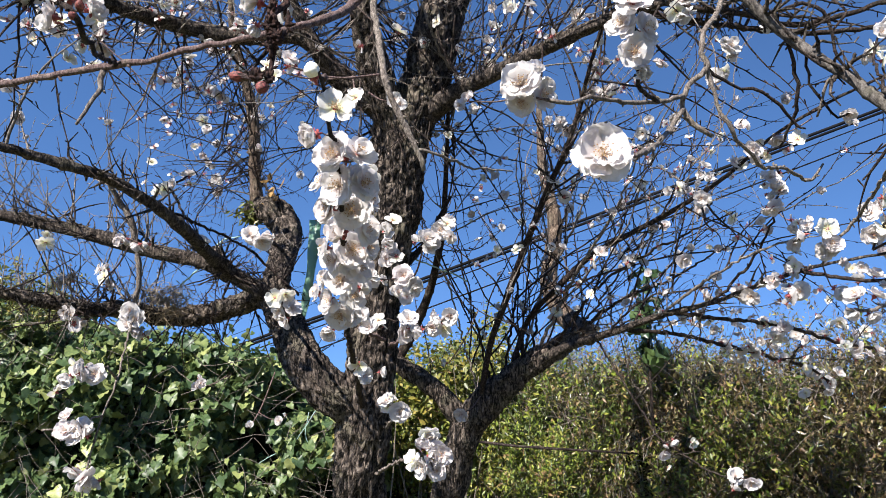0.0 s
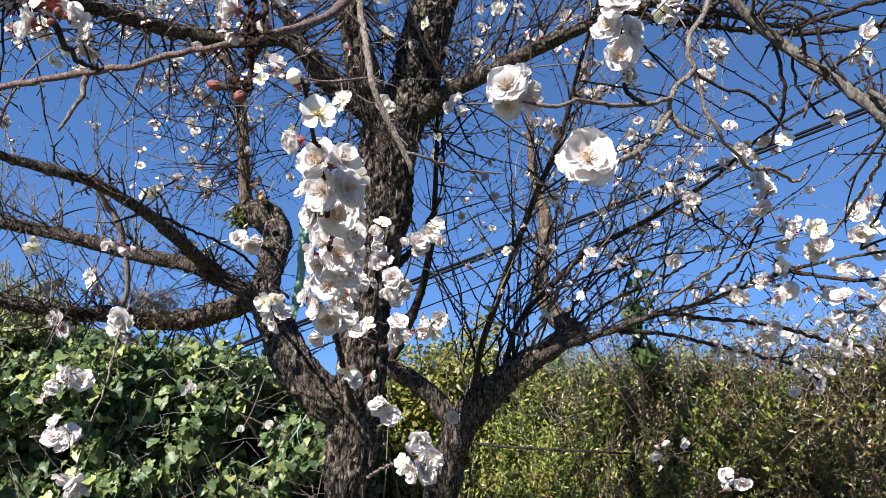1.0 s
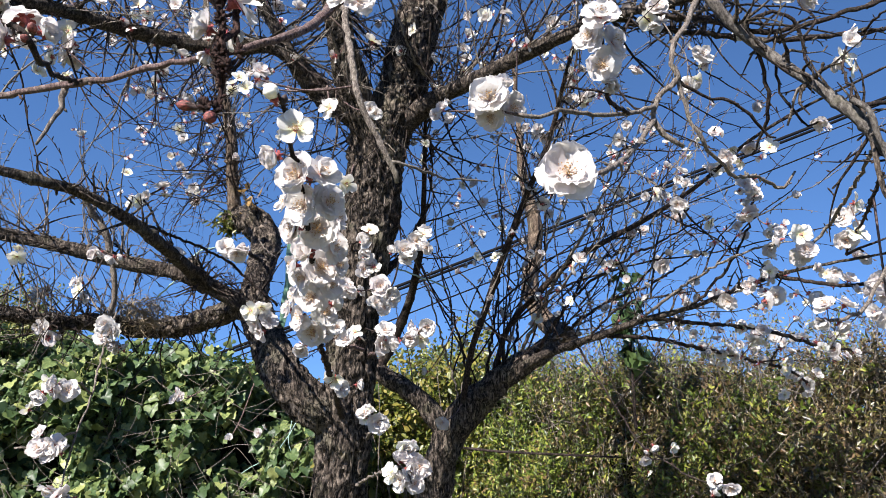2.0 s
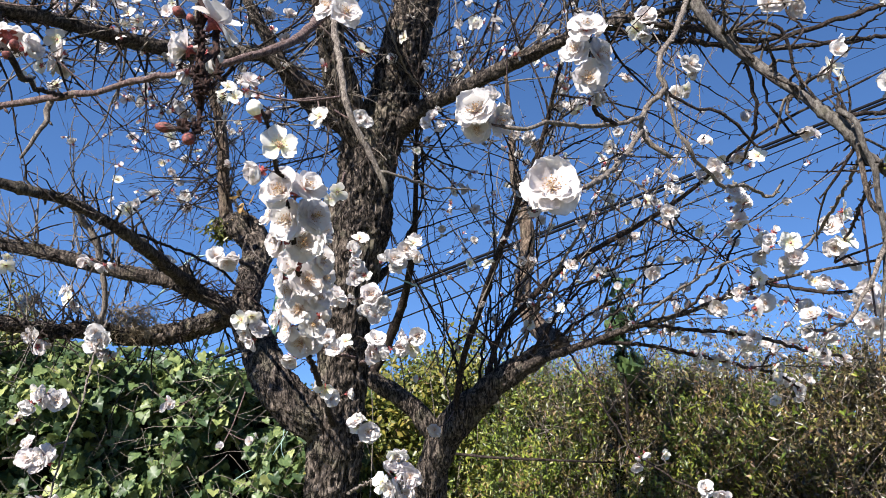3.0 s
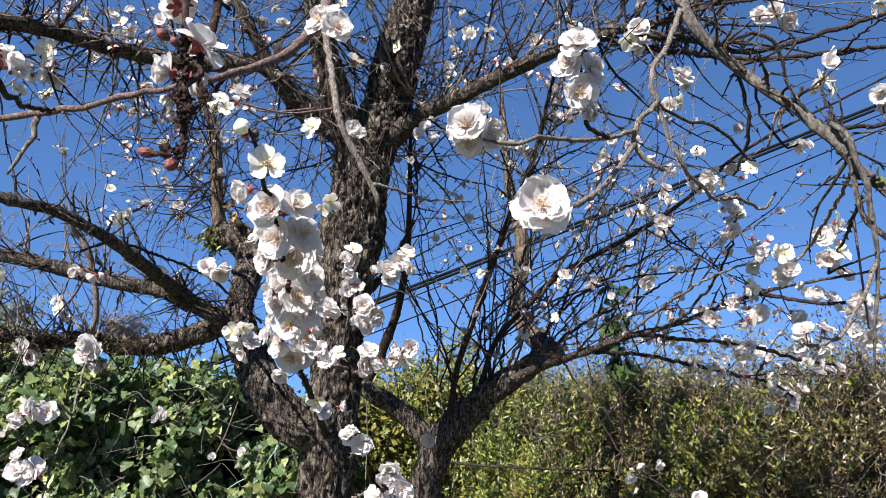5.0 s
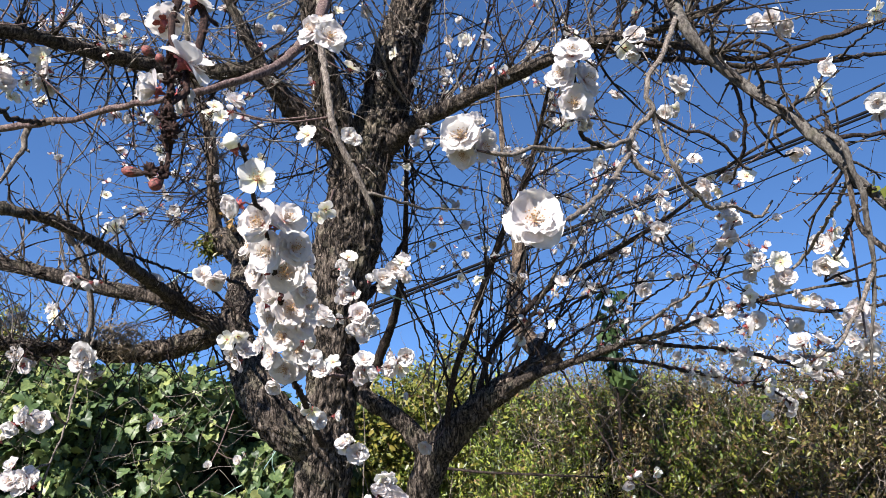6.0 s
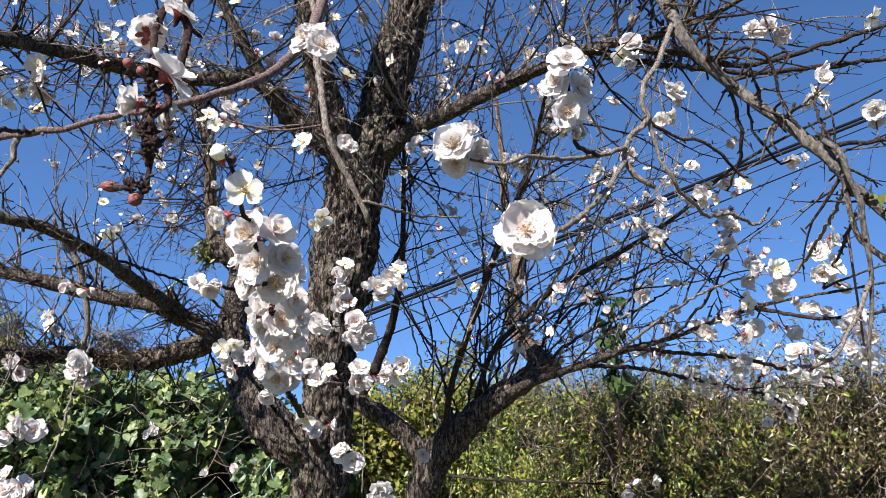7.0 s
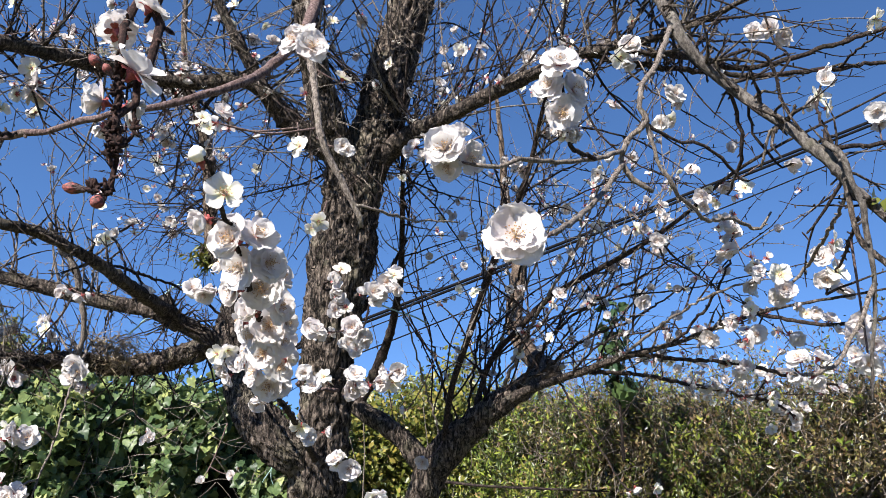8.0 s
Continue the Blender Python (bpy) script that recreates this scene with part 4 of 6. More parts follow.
twig(tree, [(-0.383, 1.447, 1.735, 0.004), (-0.329, 1.201, 1.731, 0.0029), (-0.315, 1.097, 1.737, 0.0022)], TWIG_DARK, 40)
twig(tree, [(-0.454, 1.649, 1.927, 0.004), (-0.377, 1.273, 1.863, 0.0026), (-0.355, 1.105, 1.836, 0.0018)], TWIG_DARK, 41)
twig(tree, [(-0.499, 1.172, 1.857, 0.0019), (-0.55, 1.235, 1.939, 0.002), (-0.572, 1.251, 1.962, 0.0021), 
    (-0.535, 1.245, 1.984, 0.0016)], TWIG_DARK, 42)
twig(rear_tree, [(0.275, 1.612, 1.731, 0.0026), (0.33, 1.537, 1.612, 0.0018), (0.369, 1.475, 1.524, 0.0017), 
    (0.392, 1.462, 1.492, 0.0014), (0.447, 1.461, 1.497, 0.0011)], TWIG_DARK, 43)
twig(rear_tree, [(0.369, 1.475, 1.524, 0.0017), (0.431, 1.364, 1.469, 0.0016), (0.45, 1.263, 1.465, 0.0012)], TWIG_DARK, 44)
twig(rear_tree, [(0.316, 1.558, 1.743, 0.0049), (0.436, 1.589, 1.742, 0.0044), (0.573, 1.664, 1.726, 0.0046), 
    (0.72, 1.771, 1.71, 0.0042), (0.85, 1.847, 1.689, 0.0036), (0.923, 1.885, 1.658, 0.0029)], TWIG_DARK, 45, 0.02)
twig(rear_tree, [(0.408, 1.479, 1.773, 0.0047), (0.533, 1.502, 1.764, 0.0042), (0.675, 1.554, 1.757, 0.0043), 
    (0.824, 1.613, 1.728, 0.0038), (0.939, 1.616, 1.713, 0.0026)], TWIG_DARK, 46, 0.02)
twig(rear_tree, [(0.564, 1.233, 1.818, 0.004), (0.589, 1.185, 1.801, 0.0033), (0.614, 1.128, 1.782, 0.0032), 
    (0.654, 1.087, 1.78, 0.0026), (0.702, 1.064, 1.793, 0.0017)], TWIG_DARK, 47, 0.02)
UPRIGHT = [
        [(0.164, 1.717, 1.72), (0.227, 1.601, 1.865), (0.294, 1.451, 1.985), (0.341, 1.319, 2.112)], [(0.198, 1.717, 1.72), (0.275, 1.587, 1.837), (0.378, 1.469, 1.904), (0.509, 1.354, 1.96)],
        [(0.236, 1.691, 1.744), (0.326, 1.593, 1.812), (0.419, 1.503, 1.849), (0.539, 1.383, 1.921)], [(0.117, 1.732, 1.654), (0.162, 1.742, 1.832), (0.238, 1.653, 1.997), (0.301, 1.513, 2.16)],
        [(0.077, 1.756, 1.641), (0.106, 1.742, 1.832), (0.12, 1.699, 2.022), (0.103, 1.598, 2.235)], [(0.145, 1.743, 1.694), (0.174, 1.786, 1.867), (0.225, 1.692, 2.049), (0.297, 1.536, 2.28)]]
OUTER = [
        [(0.385, 1.481, 1.766), (0.442, 1.386, 1.818), (0.514, 1.273, 1.863), (0.589, 1.169, 1.871)], [(0.471, 1.414, 1.786), (0.516, 1.34, 1.844), (0.535, 1.262, 1.914), (0.524, 1.193, 1.989)],
        [(0.049, 1.762, 1.614), (0.008, 1.755, 1.778), (-0.033, 1.717, 1.941), (-0.053, 1.623, 2.129)], [(0.022, 1.768, 1.588), (-0.019, 1.737, 1.721), (-0.066, 1.661, 1.875), (-0.121, 1.578, 1.966)],
        [(0.293, 1.57, 1.736), (0.354, 1.494, 1.799), (0.435, 1.439, 1.815), (0.52, 1.386, 1.818)], [(0.273, 1.755, 1.778), (0.363, 1.619, 1.921), (0.431, 1.459, 2.038), (0.471, 1.327, 2.163)]]
for n, (a, b, c, d) in enumerate(UPRIGHT + OUTER):
    r = 0.0042 - 0.00016 * n
    twig(rear_tree, [(*a, r), (*b, r * 0.85), (*c, r * 0.65), (*d, r * 0.3)], TWIG_DARK if n % 3 else TWIG_GREY, 60 + n, 0.025, "shoot", wobble=0.0018)

twig(tree, [(-0.153, 0.43, 1.961, 0.0028), (-0.114, 0.324, 1.842, 0.0021), (-0.107, 0.311, 1.807, 0.002), 
    (-0.107, 0.305, 1.781, 0.0018), (-0.108, 0.294, 1.758, 0.0015), (-0.107, 0.282, 1.738, 0.0015)], TWIG_BUDDING, 48, 0.006, sides=10)

# ---- fine twigs ----
thicket("twig_growth", rear_tree, [wood_in(-0.1, 0.5, 1.55, 1.85, 1.5, 2.1)], TWIG_DARK, 32, (0.42, -0.1, 1.0), 0.5, (0.3, 1.0), (0.0014, 0.0030), 0.0, 41,
        "many thin dark upright shoots", 2, wander=0.07, single="shoot")
thicket("twig_growth", rear_tree, [wood_in(0.25, 0.9, 1.6, 2.2, 1.0, 2.1)], TWIG_DARK, 26, (0.55, 0.0, 0.65), 0.45, (0.12, 0.45), (0.0013, 0.0025), 0.0, 42,
        "thin dark side twigs", 2, single="shoot")
thicket("twig_growth", rear_tree, [wood_in(0.05, 0.6, 1.7, 2.3, 1.4, 2.4)], TWIG_GREY, 38, (0.45, -0.1, 0.9), 0.5, (0.2, 0.75), (0.0013, 0.0024), 0.0, 43,
        "thin pale twigs", 3, single="shoot")
thicket("twig_growth", tree, [wood_in(-0.1, 0.45, 2.0, 2.5, 0.9, 1.7, 0.004)], TWIG_DARK, 92, (0.40, 0.1, 0.85), 0.42, (0.15, 0.6), (0.0016, 0.0032), 0.01, 44,
        "thin dark twigs about the crown", 4, wander=0.09, single="twig")
thicket("twig_growth", tree, [wood_in(-0.1, 0.5, 1.85, 2.4, 0.9, 1.7, 0.004)], TWIG_DARK, 50, (0.5, 0.25, -0.25), 0.4, (0.12, 0.45), (0.0015, 0.0027), 0.0, 45,
        "thin hanging twigs", 2)
thicket("twig_growth", tree, [wood_in(-0.9, -0.1, 2.05, 2.5, 0.9, 1.9, 0.004)], TWIG_DARK, 56, (-0.1, 0.25, -0.75), 0.42, (0.12, 0.36), (0.0015, 0.0028), -0.015, 46,
        "thin drooping dark twigs", 5, single="twig")
thicket("twig_growth", tree, [wood_in(-0.9, -0.1, 2.05, 2.6, 0.9, 1.9, 0.004)], TWIG_DARK, 130, (-0.25, 0.1, 0.6), 0.7, (0.1, 0.45), (0.0015, 0.0029), 0.0, 47,
        "thin twigs over the long limb", 5)
thicket("twig_growth", tree, [wood_in(-0.95, -0.15, 2.0, 2.6, 0.8, 1.9, 0.004)], TWIG_GREY, 120, (-0.4, 0.1, 0.3), 0.8, (0.1, 0.4), (0.0012, 0.0024), 0.0, 72,
        "thin pale twigs over the long limb", 4)
thicket("twig_growth", tree, [wood_in(-1.0, -0.5, 2.0, 2.4, 0.6, 1.4, 0.002)], TWIG_RED, 24, (-0.2, 0.2, 0.1), 0.7, (0.08, 0.3), (0.0011, 0.0020), 0.0, 73,
        "thin reddish twigs beside the long limb", 4)
thicket("twig_growth", tree, [wood_in(-0.75, -0.4, 2.05, 2.5, 1.6, 1.9)], TWIG_DARK, 26, (-0.8, 0.0, -0.35), 0.4, (0.1, 0.4), (0.0014, 0.0026), -0.01, 48,
        "thin drooping side twigs", 5)
thicket("twig_growth", tree, [wood_in(-1.2, -0.62, 1.7, 2.0, 0.7, 1.6, 0.004)], TWIG_GREY, 55, (-0.25, 0.1, 0.9), 0.40, (0.08, 0.36), (0.0014, 0.0028), 0.01, 49,
        "thin pale upright twigs", 2)
thicket("twig_growth", tree, [wood_in(-1.3, -0.74, 1.7, 2.0, 0.7, 1.6, 0.003)], TWIG_GREY, 60, (-0.1, 0.1, 0.8), 0.6, (0.08, 0.34), (0.0010, 0.0019), 0.0, 74,
        "fine pale whips on the side limbs", 3)
thicket("twig_growth", tree, [wood_in(-1.2, -0.62, 1.7, 2.0, 0.9, 1.7, 0.004)], TWIG_DARK, 36, (-0.5, 0.1, 0.3), 0.5, (0.08, 0.36), (0.0014, 0.0028), 0.0, 50,
        "thin dark side twigs", 2)
thicket("twig_growth", tree, [wood_in(-0.9, -0.4, 1.65, 1.85, 1.4, 1.75, 0.006)], TWIG_DARK, 60, (0.0, 0.0, -0.3), 0.7, (0.05, 0.2), (0.0016, 0.0029), -0.02, 51,
        "dark twiggy fringe under the limb", 2)
thicket("twig_growth", tree, [wood_in(-0.55, -0.15, 1.65, 2.2, 1.3, 1.9, 0.006)], TWIG_DARK, 45, (0.0, 0.3, 0.5), 0.7, (0.06, 0.25), (0.0012, 0.0022), 0.0, 52,
        "short twigs on the trunk", 1)
thicket("twig_growth", tree, [wood_in(0.2, 0.8, 1.8, 2.4, 0.6, 1.3, 0.003)], TWIG_DARK, 26, (0.1, 0.1, -0.2), 0.7, (0.05, 0.16), (0.0012, 0.0022), 0.0, 53,
        "short crooked twigs on near limbs", 1, spurs=0.02, single="twig")

thicket("twig_growth", tree, [wood_in(-0.15, 0.45, 1.95, 2.5, 0.9, 1.7, 0.004)], TWIG_GREY, 80, (0.35, -0.1, 0.7), 0.55, (0.12, 0.5), (0.0011, 0.0020), 0.0, 71,
        "thin pale twigs about the crown", 3, wander=0.09)
for box, n in (((-1.2, -0.5, 1.7, 2.3, 0.85, 1.55, 0.007), 150), ((-0.9, -0.1, 2.05, 2.6, 0.9, 1.5, 0.006), 90), ((0.0, 1.0, 1.7, 2.5, 0.6, 1.5, 0.004), 130)):
    thicket("spur_growth", tree, [wood_in(*box)], BARK_LIMB, n, (0, -0.2, 0.3), 0.8, (0.012, 0.035), (0.0018, 0.0034), 0.0, 54 + n, "short knobbly fruiting spurs", 1, wander=0.3)
thicket("twig_growth", tree, [wood_in(-0.85, -0.55, 1.7, 1.85, 1.45, 1.75, 0.006)], TWIG_DARK, 70, (0.2, 0.0, 0.25), 0.8, (0.04, 0.13), (0.0012, 0.0022), -0.06, 59,
        "messy dark twigs heaped on the limb", 1, wander=0.3)

# ---- blossoms ----
R = 0.02


def petal(rnd, reach, width, lift, curl, cup, nu, nv):
    """One rounded petal on a narrow claw: a softly waved, cupped sheet from the middle outward."""
    verts, faces = [], []
    phase, wave = rnd.uniform(0, 6.28), rnd.uniform(0.03, 0.11)
    dent, twist = rnd.uniform(0.0, 0.10), rnd.normal(0, 0.16)
    r = z = 0.0
    for i in range(nu + 1):
        s = i / nu
        grow = 0.14 + 0.86 * math.sin(min(s / 0.6, 1) * math.pi / 2) ** 1.2
        w = width * (grow if s < 0.6 else math.sqrt(max(0.0, 1 - ((s - 0.6) / 0.43) ** 2)))
        el = lift + curl * s
        if i:
            r += reach / nu * math.cos(el)
            z += reach / nu * math.sin(el)
        for j in range(nv + 1):
            t = 2 * j / nv - 1
            ruffle = wave * reach * s * s * math.sin(t * 3.4 + phase) + 0.022 * reach * s * math.sin(t * 8 + s * 5 + phase * 2)
            rim = reach * s ** 3 * (-0.10 * t * t - dent * max(0.0, 1 - abs(t) * 2.5) + 0.028 * math.sin(t * 9 + phase))
            up = cup * w * t * t + twist * w * t * s + ruffle
            verts.append(((r + rim + 0.0010) - up * math.sin(el) * 0.6, t * w, z + up * math.cos(el)))
    for i in range(nu):
        for j in range(nv):
            a = i * (nv + 1) + j
            faces.append((a, a + nv + 1, a + nv + 2, a + 1))
    return np.array(verts), faces


def spun(v, angle):
    c, s = math.cos(angle), math.sin(angle)
    return np.stack([v[:, 0] * c - v[:, 1] * s, v[:, 0] * s + v[:, 1] * c, v[:, 2]], 1)


def stamen_tuft(rnd, count, reach, spread=0.5):
    verts, faces, slots = [], [], []
    for _ in range(count):
        a, tilt = rnd.uniform(0, 6.28), rnd.uniform(0.05, spread)
        way = np.array((math.cos(a) * math.sin(tilt), math.sin(a) * math.sin(tilt), math.cos(tilt)))
        n = reach * rnd.uniform(0.6, 1.0)
        line = np.array([(0, 0, 0, 0.00022), (*(way * n * 0.6), 0.00018), (*(way * n + np.array((0, 0, -0.0004))), 0.00014)])
        before = len(faces)
        tube(verts, faces, line, 3, closed=False)
        slots += [0] * (len(faces) - before)
        b, tip, q = len(verts), way * n, 0.00058
        verts += [tuple(tip + np.array(o) * q) for o in ((1, 0, 0), (-1, 0, 0), (0, 1, 0), (0, -1, 0), (0, 0, 1), (0, 0, -1))]
        for f in ((0, 2, 4), (2, 1, 4), (1, 3, 4), (3, 0, 4), (2, 0, 5), (1, 2, 5), (3, 1, 5), (0, 3, 5)):
            faces.append(tuple(b + k for k in f))
            slots.append(1)
    return verts, faces, slots


def calyx_cup(rnd, big=1.0):
    verts, faces = [], []
    tube(verts, faces, np.array([(0, 0, -0.0085, 0.0008), (0, 0, -0.0055, 0.0012), (0, 0, -0.003, 0.0026), (0, 0, 0.0, 0.0031), (0, 0, 0.0006, 0.0022)]), 9)
    for k in range(5):
        v, f = petal(rnd, 0.0065, 0.0022, 0.1, -0.5, 0.3, 3, 2)
        v = spun(v, k * 1.2566 + 0.6) + np.array((0, 0, -0.0012))
        b = len(verts)
        verts += v.tolist()
        faces += [tuple(b + i for i in q) for q in f]
    return (np.array(verts) * np.array((big, big, 1.0))).tolist(), faces


def blossom_petals(kind, rnd, nu, nv):
    """Petals of one blossom, opening along z."""
    rings = {"double": [(5, 1.0, 0.56, 0.16, 0.16), (4, 0.88, 0.46, 0.38, 0.10), (3, 0.66, 0.30, 0.62, 0.1)],
             "full": [(6, 1.0, 0.56, 0.12, 0.16), (5, 0.92, 0.52, 0.26, 0.16), (3, 0.66, 0.32, 0.5, 0.1)],
             "open": [(5, 1.0, 0.45, 0.16, 0.10)],
             "cupped": [(5, 0.95, 0.58, 0.62, 0.6), (4, 0.8, 0.50, 0.85, 0.4)],
             "back": [(5, 1.0, 0.58, 0.30, -0.35), (3, 0.8, 0.45, 0.7, 0)],
             "spent": [(2, 0.75, 0.36, 0.35, -0.5)]}[kind]
    out = []
    for n, (count, reach, width, lift, curl) in enumerate(rings):
        off = rnd.uniform(0, 6.28)
        for k in range(count):
            v, f = petal(rnd, R * reach * rnd.uniform(0.88, 1.06), R * width * rnd.uniform(0.88, 1.10), lift + rnd.normal(0, 0.19),
                         curl + rnd.normal(0, 0.34), rnd.uniform(0.0, 0.34), nu, nv)
            out.append((spun(v, off + k * 6.2832 / count + rnd.normal(0, 0.2)) + np.array((0, 0, 0.0005 * n)), f))
    return out


def blossom_mesh(kind, seed):
    """A whole blossom in one mesh, for those farther off."""
    rnd = np.random.RandomState(seed)
    verts, faces, slots = [], [], []
    for v, f in blossom_petals(kind, rnd, 6, 5):
        b = len(verts)
        verts += v.tolist()
        faces += [tuple(b + i for i in q) for q in f]
        slots += [0] * len(f)
    b = len(verts)
    v, f, s = stamen_tuft(rnd, 16, 0.011, 0.85)
    verts += v
    faces += [tuple(b + i for i in q) for q in f]
    slots += [1 + k for k in s]
    b = len(verts)
    v, f = calyx_cup(rnd)
    verts += v
    faces += [tuple(b + i for i in q) for q in f]
    slots += [3] * len(f)
    white = PETAL_FRESH if kind == "open" else PETAL
    return mesh_of("blossom", verts, faces, [white, FILAMENT if kind != "spent" else CALYX, ANTHER, CALYX], slots)


FAR = {kind: [blossom_mesh(kind, 100 * k + n) for n in range(4)] for k, kind in enumerate(("double", "full", "open", "cupped", "back", "spent"))}
PLACED = []


def blossom(parent, place, scale, way, kind, rnd):
    ob = part("blossom", FAR[kind][rnd.randint(4)], parent)
    ob.matrix_basis = Matrix.Translation(Vector(place)) @ turned_to(way, rnd.uniform(0, 6.28)) @ Matrix.Diagonal((scale, scale, scale * rnd.uniform(0.85, 1.1), 1))
    PLACED.append((parent, np.array(place) - np.array(way) * 0.0085 * scale, scale))
    return ob


def near_blossom(parent, place, scale, way, kind, seed, label=""):
    """A blossom close to the eye, each petal a piece of its own."""
    rnd = np.random.RandomState(seed)
    way = np.array(Vector(way).normalized())
    v, f = calyx_cup(rnd, 1.7 if kind == "back" else 1.2)
    ob = part("blossom", mesh_of("calyx", v, f, [CALYX]), parent, label)
    ob.matrix_basis = Matrix.Translation(Vector(place)) @ turned_to(way, rnd.uniform(0, 6.28)) @ Matrix.Diagonal((scale, scale, scale, 1))
    for v, f in blossom_petals(kind, rnd, 9, 8):
        part("petal", mesh_of("petal", v, f, [PETAL_FRESH if kind == "open" else PETAL]), ob)
    v, f, s = stamen_tuft(rnd, 42, 0.0115, 0.9)
    part("stamen_tuft", mesh_of("stamen_tuft", v, f, [FILAMENT, ANTHER], s), ob, "pale filaments with tan tips", "stuff")
    PLACED.append((parent, np.array(place) - way * 0.0085 * scale, scale))
    return ob


def bud(parent, place, scale, way, mat, label="", slim=1.0, sheath=0.45):
    """A closed bud of overlapping petals, held below by short calyx scales."""
    rnd = np.random.RandomState(int(abs(place[0]) * 7919 + abs(place[2]) * 104729) % 99991)
    verts, faces, slots = [], [], []
    prof = [(-0.012, 0.0012), (-0.008, 0.0018), (-0.006, 0.0030), (-0.003, 0.0040), (0.0, 0.0054), (0.004, 0.0060), (0.0072, 0.0048), (0.0096, 0.0026), (0.0104, 0.0005)]
    tube(verts, faces, np.array([(0, 0, z, r) for z, r in prof]), 12)
    slots = [1 if i < 3 * 12 else 0 for i in range(len(faces))]
    slots[-2] = 1
    z, r = np.array(prof).T
    for k in range(9):
        scale_leaf = k >= 4
        low, high = (-0.007, -0.007 + 0.018 * sheath * rnd.uniform(0.8, 1.15)) if scale_leaf else (-0.004, 0.0100)
        a0, half, b = k * 1.5 + rnd.normal(0, 0.15), 0.75 if scale_leaf else 1.15, len(verts)
        for i in range(7):
            s = i / 6
            zz = low + (high - low) * s
            rr = float(np.interp(zz, z, r)) + 0.0003 + (0.0004 if scale_leaf else 0.00022 * (k + 1)) * math.sin(min(s, 0.9) * 3.3)
            spread = half * (1 - (s ** 3 if scale_leaf else 0.75 * s ** 2.5))
            for q in range(5):
                a = a0 + spread * (q - 2) / 2
                edge = rr * (1 + 0.05 * abs(q - 2) / 2)
                verts.append((edge * math.cos(a), edge * math.sin(a), zz - 0.0008 * ((q - 2) / 2) ** 2 * s))
        for i in range(6):
            for q in range(4):
                faces.append((b + i * 5 + q, b + i * 5 + q + 1, b + i * 5 + q + 6, b + i * 5 + q + 5))
                slots.append(1 if scale_leaf else 0)
    ob = part("bud", mesh_of("bud", verts, faces, [mat, CALYX if mat is BUD_WHITE else TWIG_RED], slots), parent, label)
    ob.matrix_basis = Matrix.Translation(Vector(place)) @ turned_to(Vector(way).normalized(), 0.5) @ Matrix.Diagonal((scale * slim, scale * slim, scale, 1))
    PLACED.append((parent, np.array(place) - np.array(Vector(way).normalized()) * 0.011 * scale, scale * 0.7))
    return ob


def knot(parent, place, reach, count, seed, label=""):
    """A gnarled spur: many small pointed dark scales crowded round one spot."""
    rnd = np.random.RandomState(seed)
    verts, faces = [], []
    for _ in range(count):
        way = rnd.normal(0, 1, 3)
        way /= np.linalg.norm(way)
        p = way * np.array(reach) * rnd.uniform(0.2, 0.9)
        way = way + np.array((0, 0, 0.4)) + rnd.normal(0, 0.4, 3)
        way /= np.linalg.norm(way)
        n, w = rnd.uniform(0.0018, 0.0036), rnd.uniform(0.0006, 0.0011)
        line = np.array([(*(p + way * n * s), w * f) for s, f in ((-0.5, 0.7), (0, 1.0), (0.4, 0.95), (0.75, 0.55), (1, 0.1))])
        tube(verts, faces, line, 6, 0.0003, 400.0, rnd.uniform(0, 9))
    ob = part("spur_knot", mesh_of("spur_knot", verts, faces, [TWIG_BUDDING]), parent, label)
    ob.matrix_basis = Matrix.Translation(Vector(place))


BEHIND = [(-0.107, 0.479, 1.748, 0.7, 0.1, -0.4, 0.9, "double"), (-0.127, 0.502, 1.736, 0.62, -0.8, -0.4, 0.4, "double"), 
    (-0.1, 0.544, 1.735, 0.67, 0.9, -0.3, 0.2, "double"), (-0.118, 0.534, 1.731, 0.66, -0.2, -0.8, 0.5, "double"), 
    (-0.106, 0.601, 1.709, 0.63, 0.9, -0.4, 0, "double"), (-0.144, 0.611, 1.711, 0.64, -0.9, -0.4, 0.1, "double"), 
    (-0.132, 0.643, 1.704, 0.73, 0.2, -0.8, 0.5, "double"), (-0.125, 0.698, 1.69, 0.64, 0.9, -0.3, 0.2, "cupped"), 
    (-0.171, 0.719, 1.687, 0.63, -0.9, -0.3, 0.2, "double"), (-0.141, 0.744, 1.666, 0.68, 0.7, -0.6, -0.1, "double")]
# blossoms nearest the eye: x, y, z, scale, the way they face, kind
SINGLES = [(0.069, 0.45, 1.741, 1.07, -0.05, -0.95, 0.15, "full"), (0.026, 0.578, 1.852, 1.06, -0.2, -0.95, 0.15, "double"), 
    (0.045, 0.594, 1.851, 0.84, 0.7, -0.6, -0.2, "double"), (0.037, 0.586, 1.865, 0.75, 0.1, -0.5, 0.9, "cupped"), 
    (0.027, 0.591, 1.842, 0.7, -0.1, -0.6, -0.7, "double"), (0.122, 0.562, 1.922, 0.91, -0.1, -0.9, 0.4, "double"), 
    (0.115, 0.575, 1.909, 0.78, -0.6, -0.8, 0.1, "double"), (0.136, 0.581, 1.907, 0.84, 0.7, -0.7, 0.1, "double"), 
    (0.126, 0.581, 1.886, 0.85, -0.1, -0.85, -0.35, "double"), (0.135, 0.593, 1.875, 0.66, 0.2, -0.7, -0.8, "cupped")]
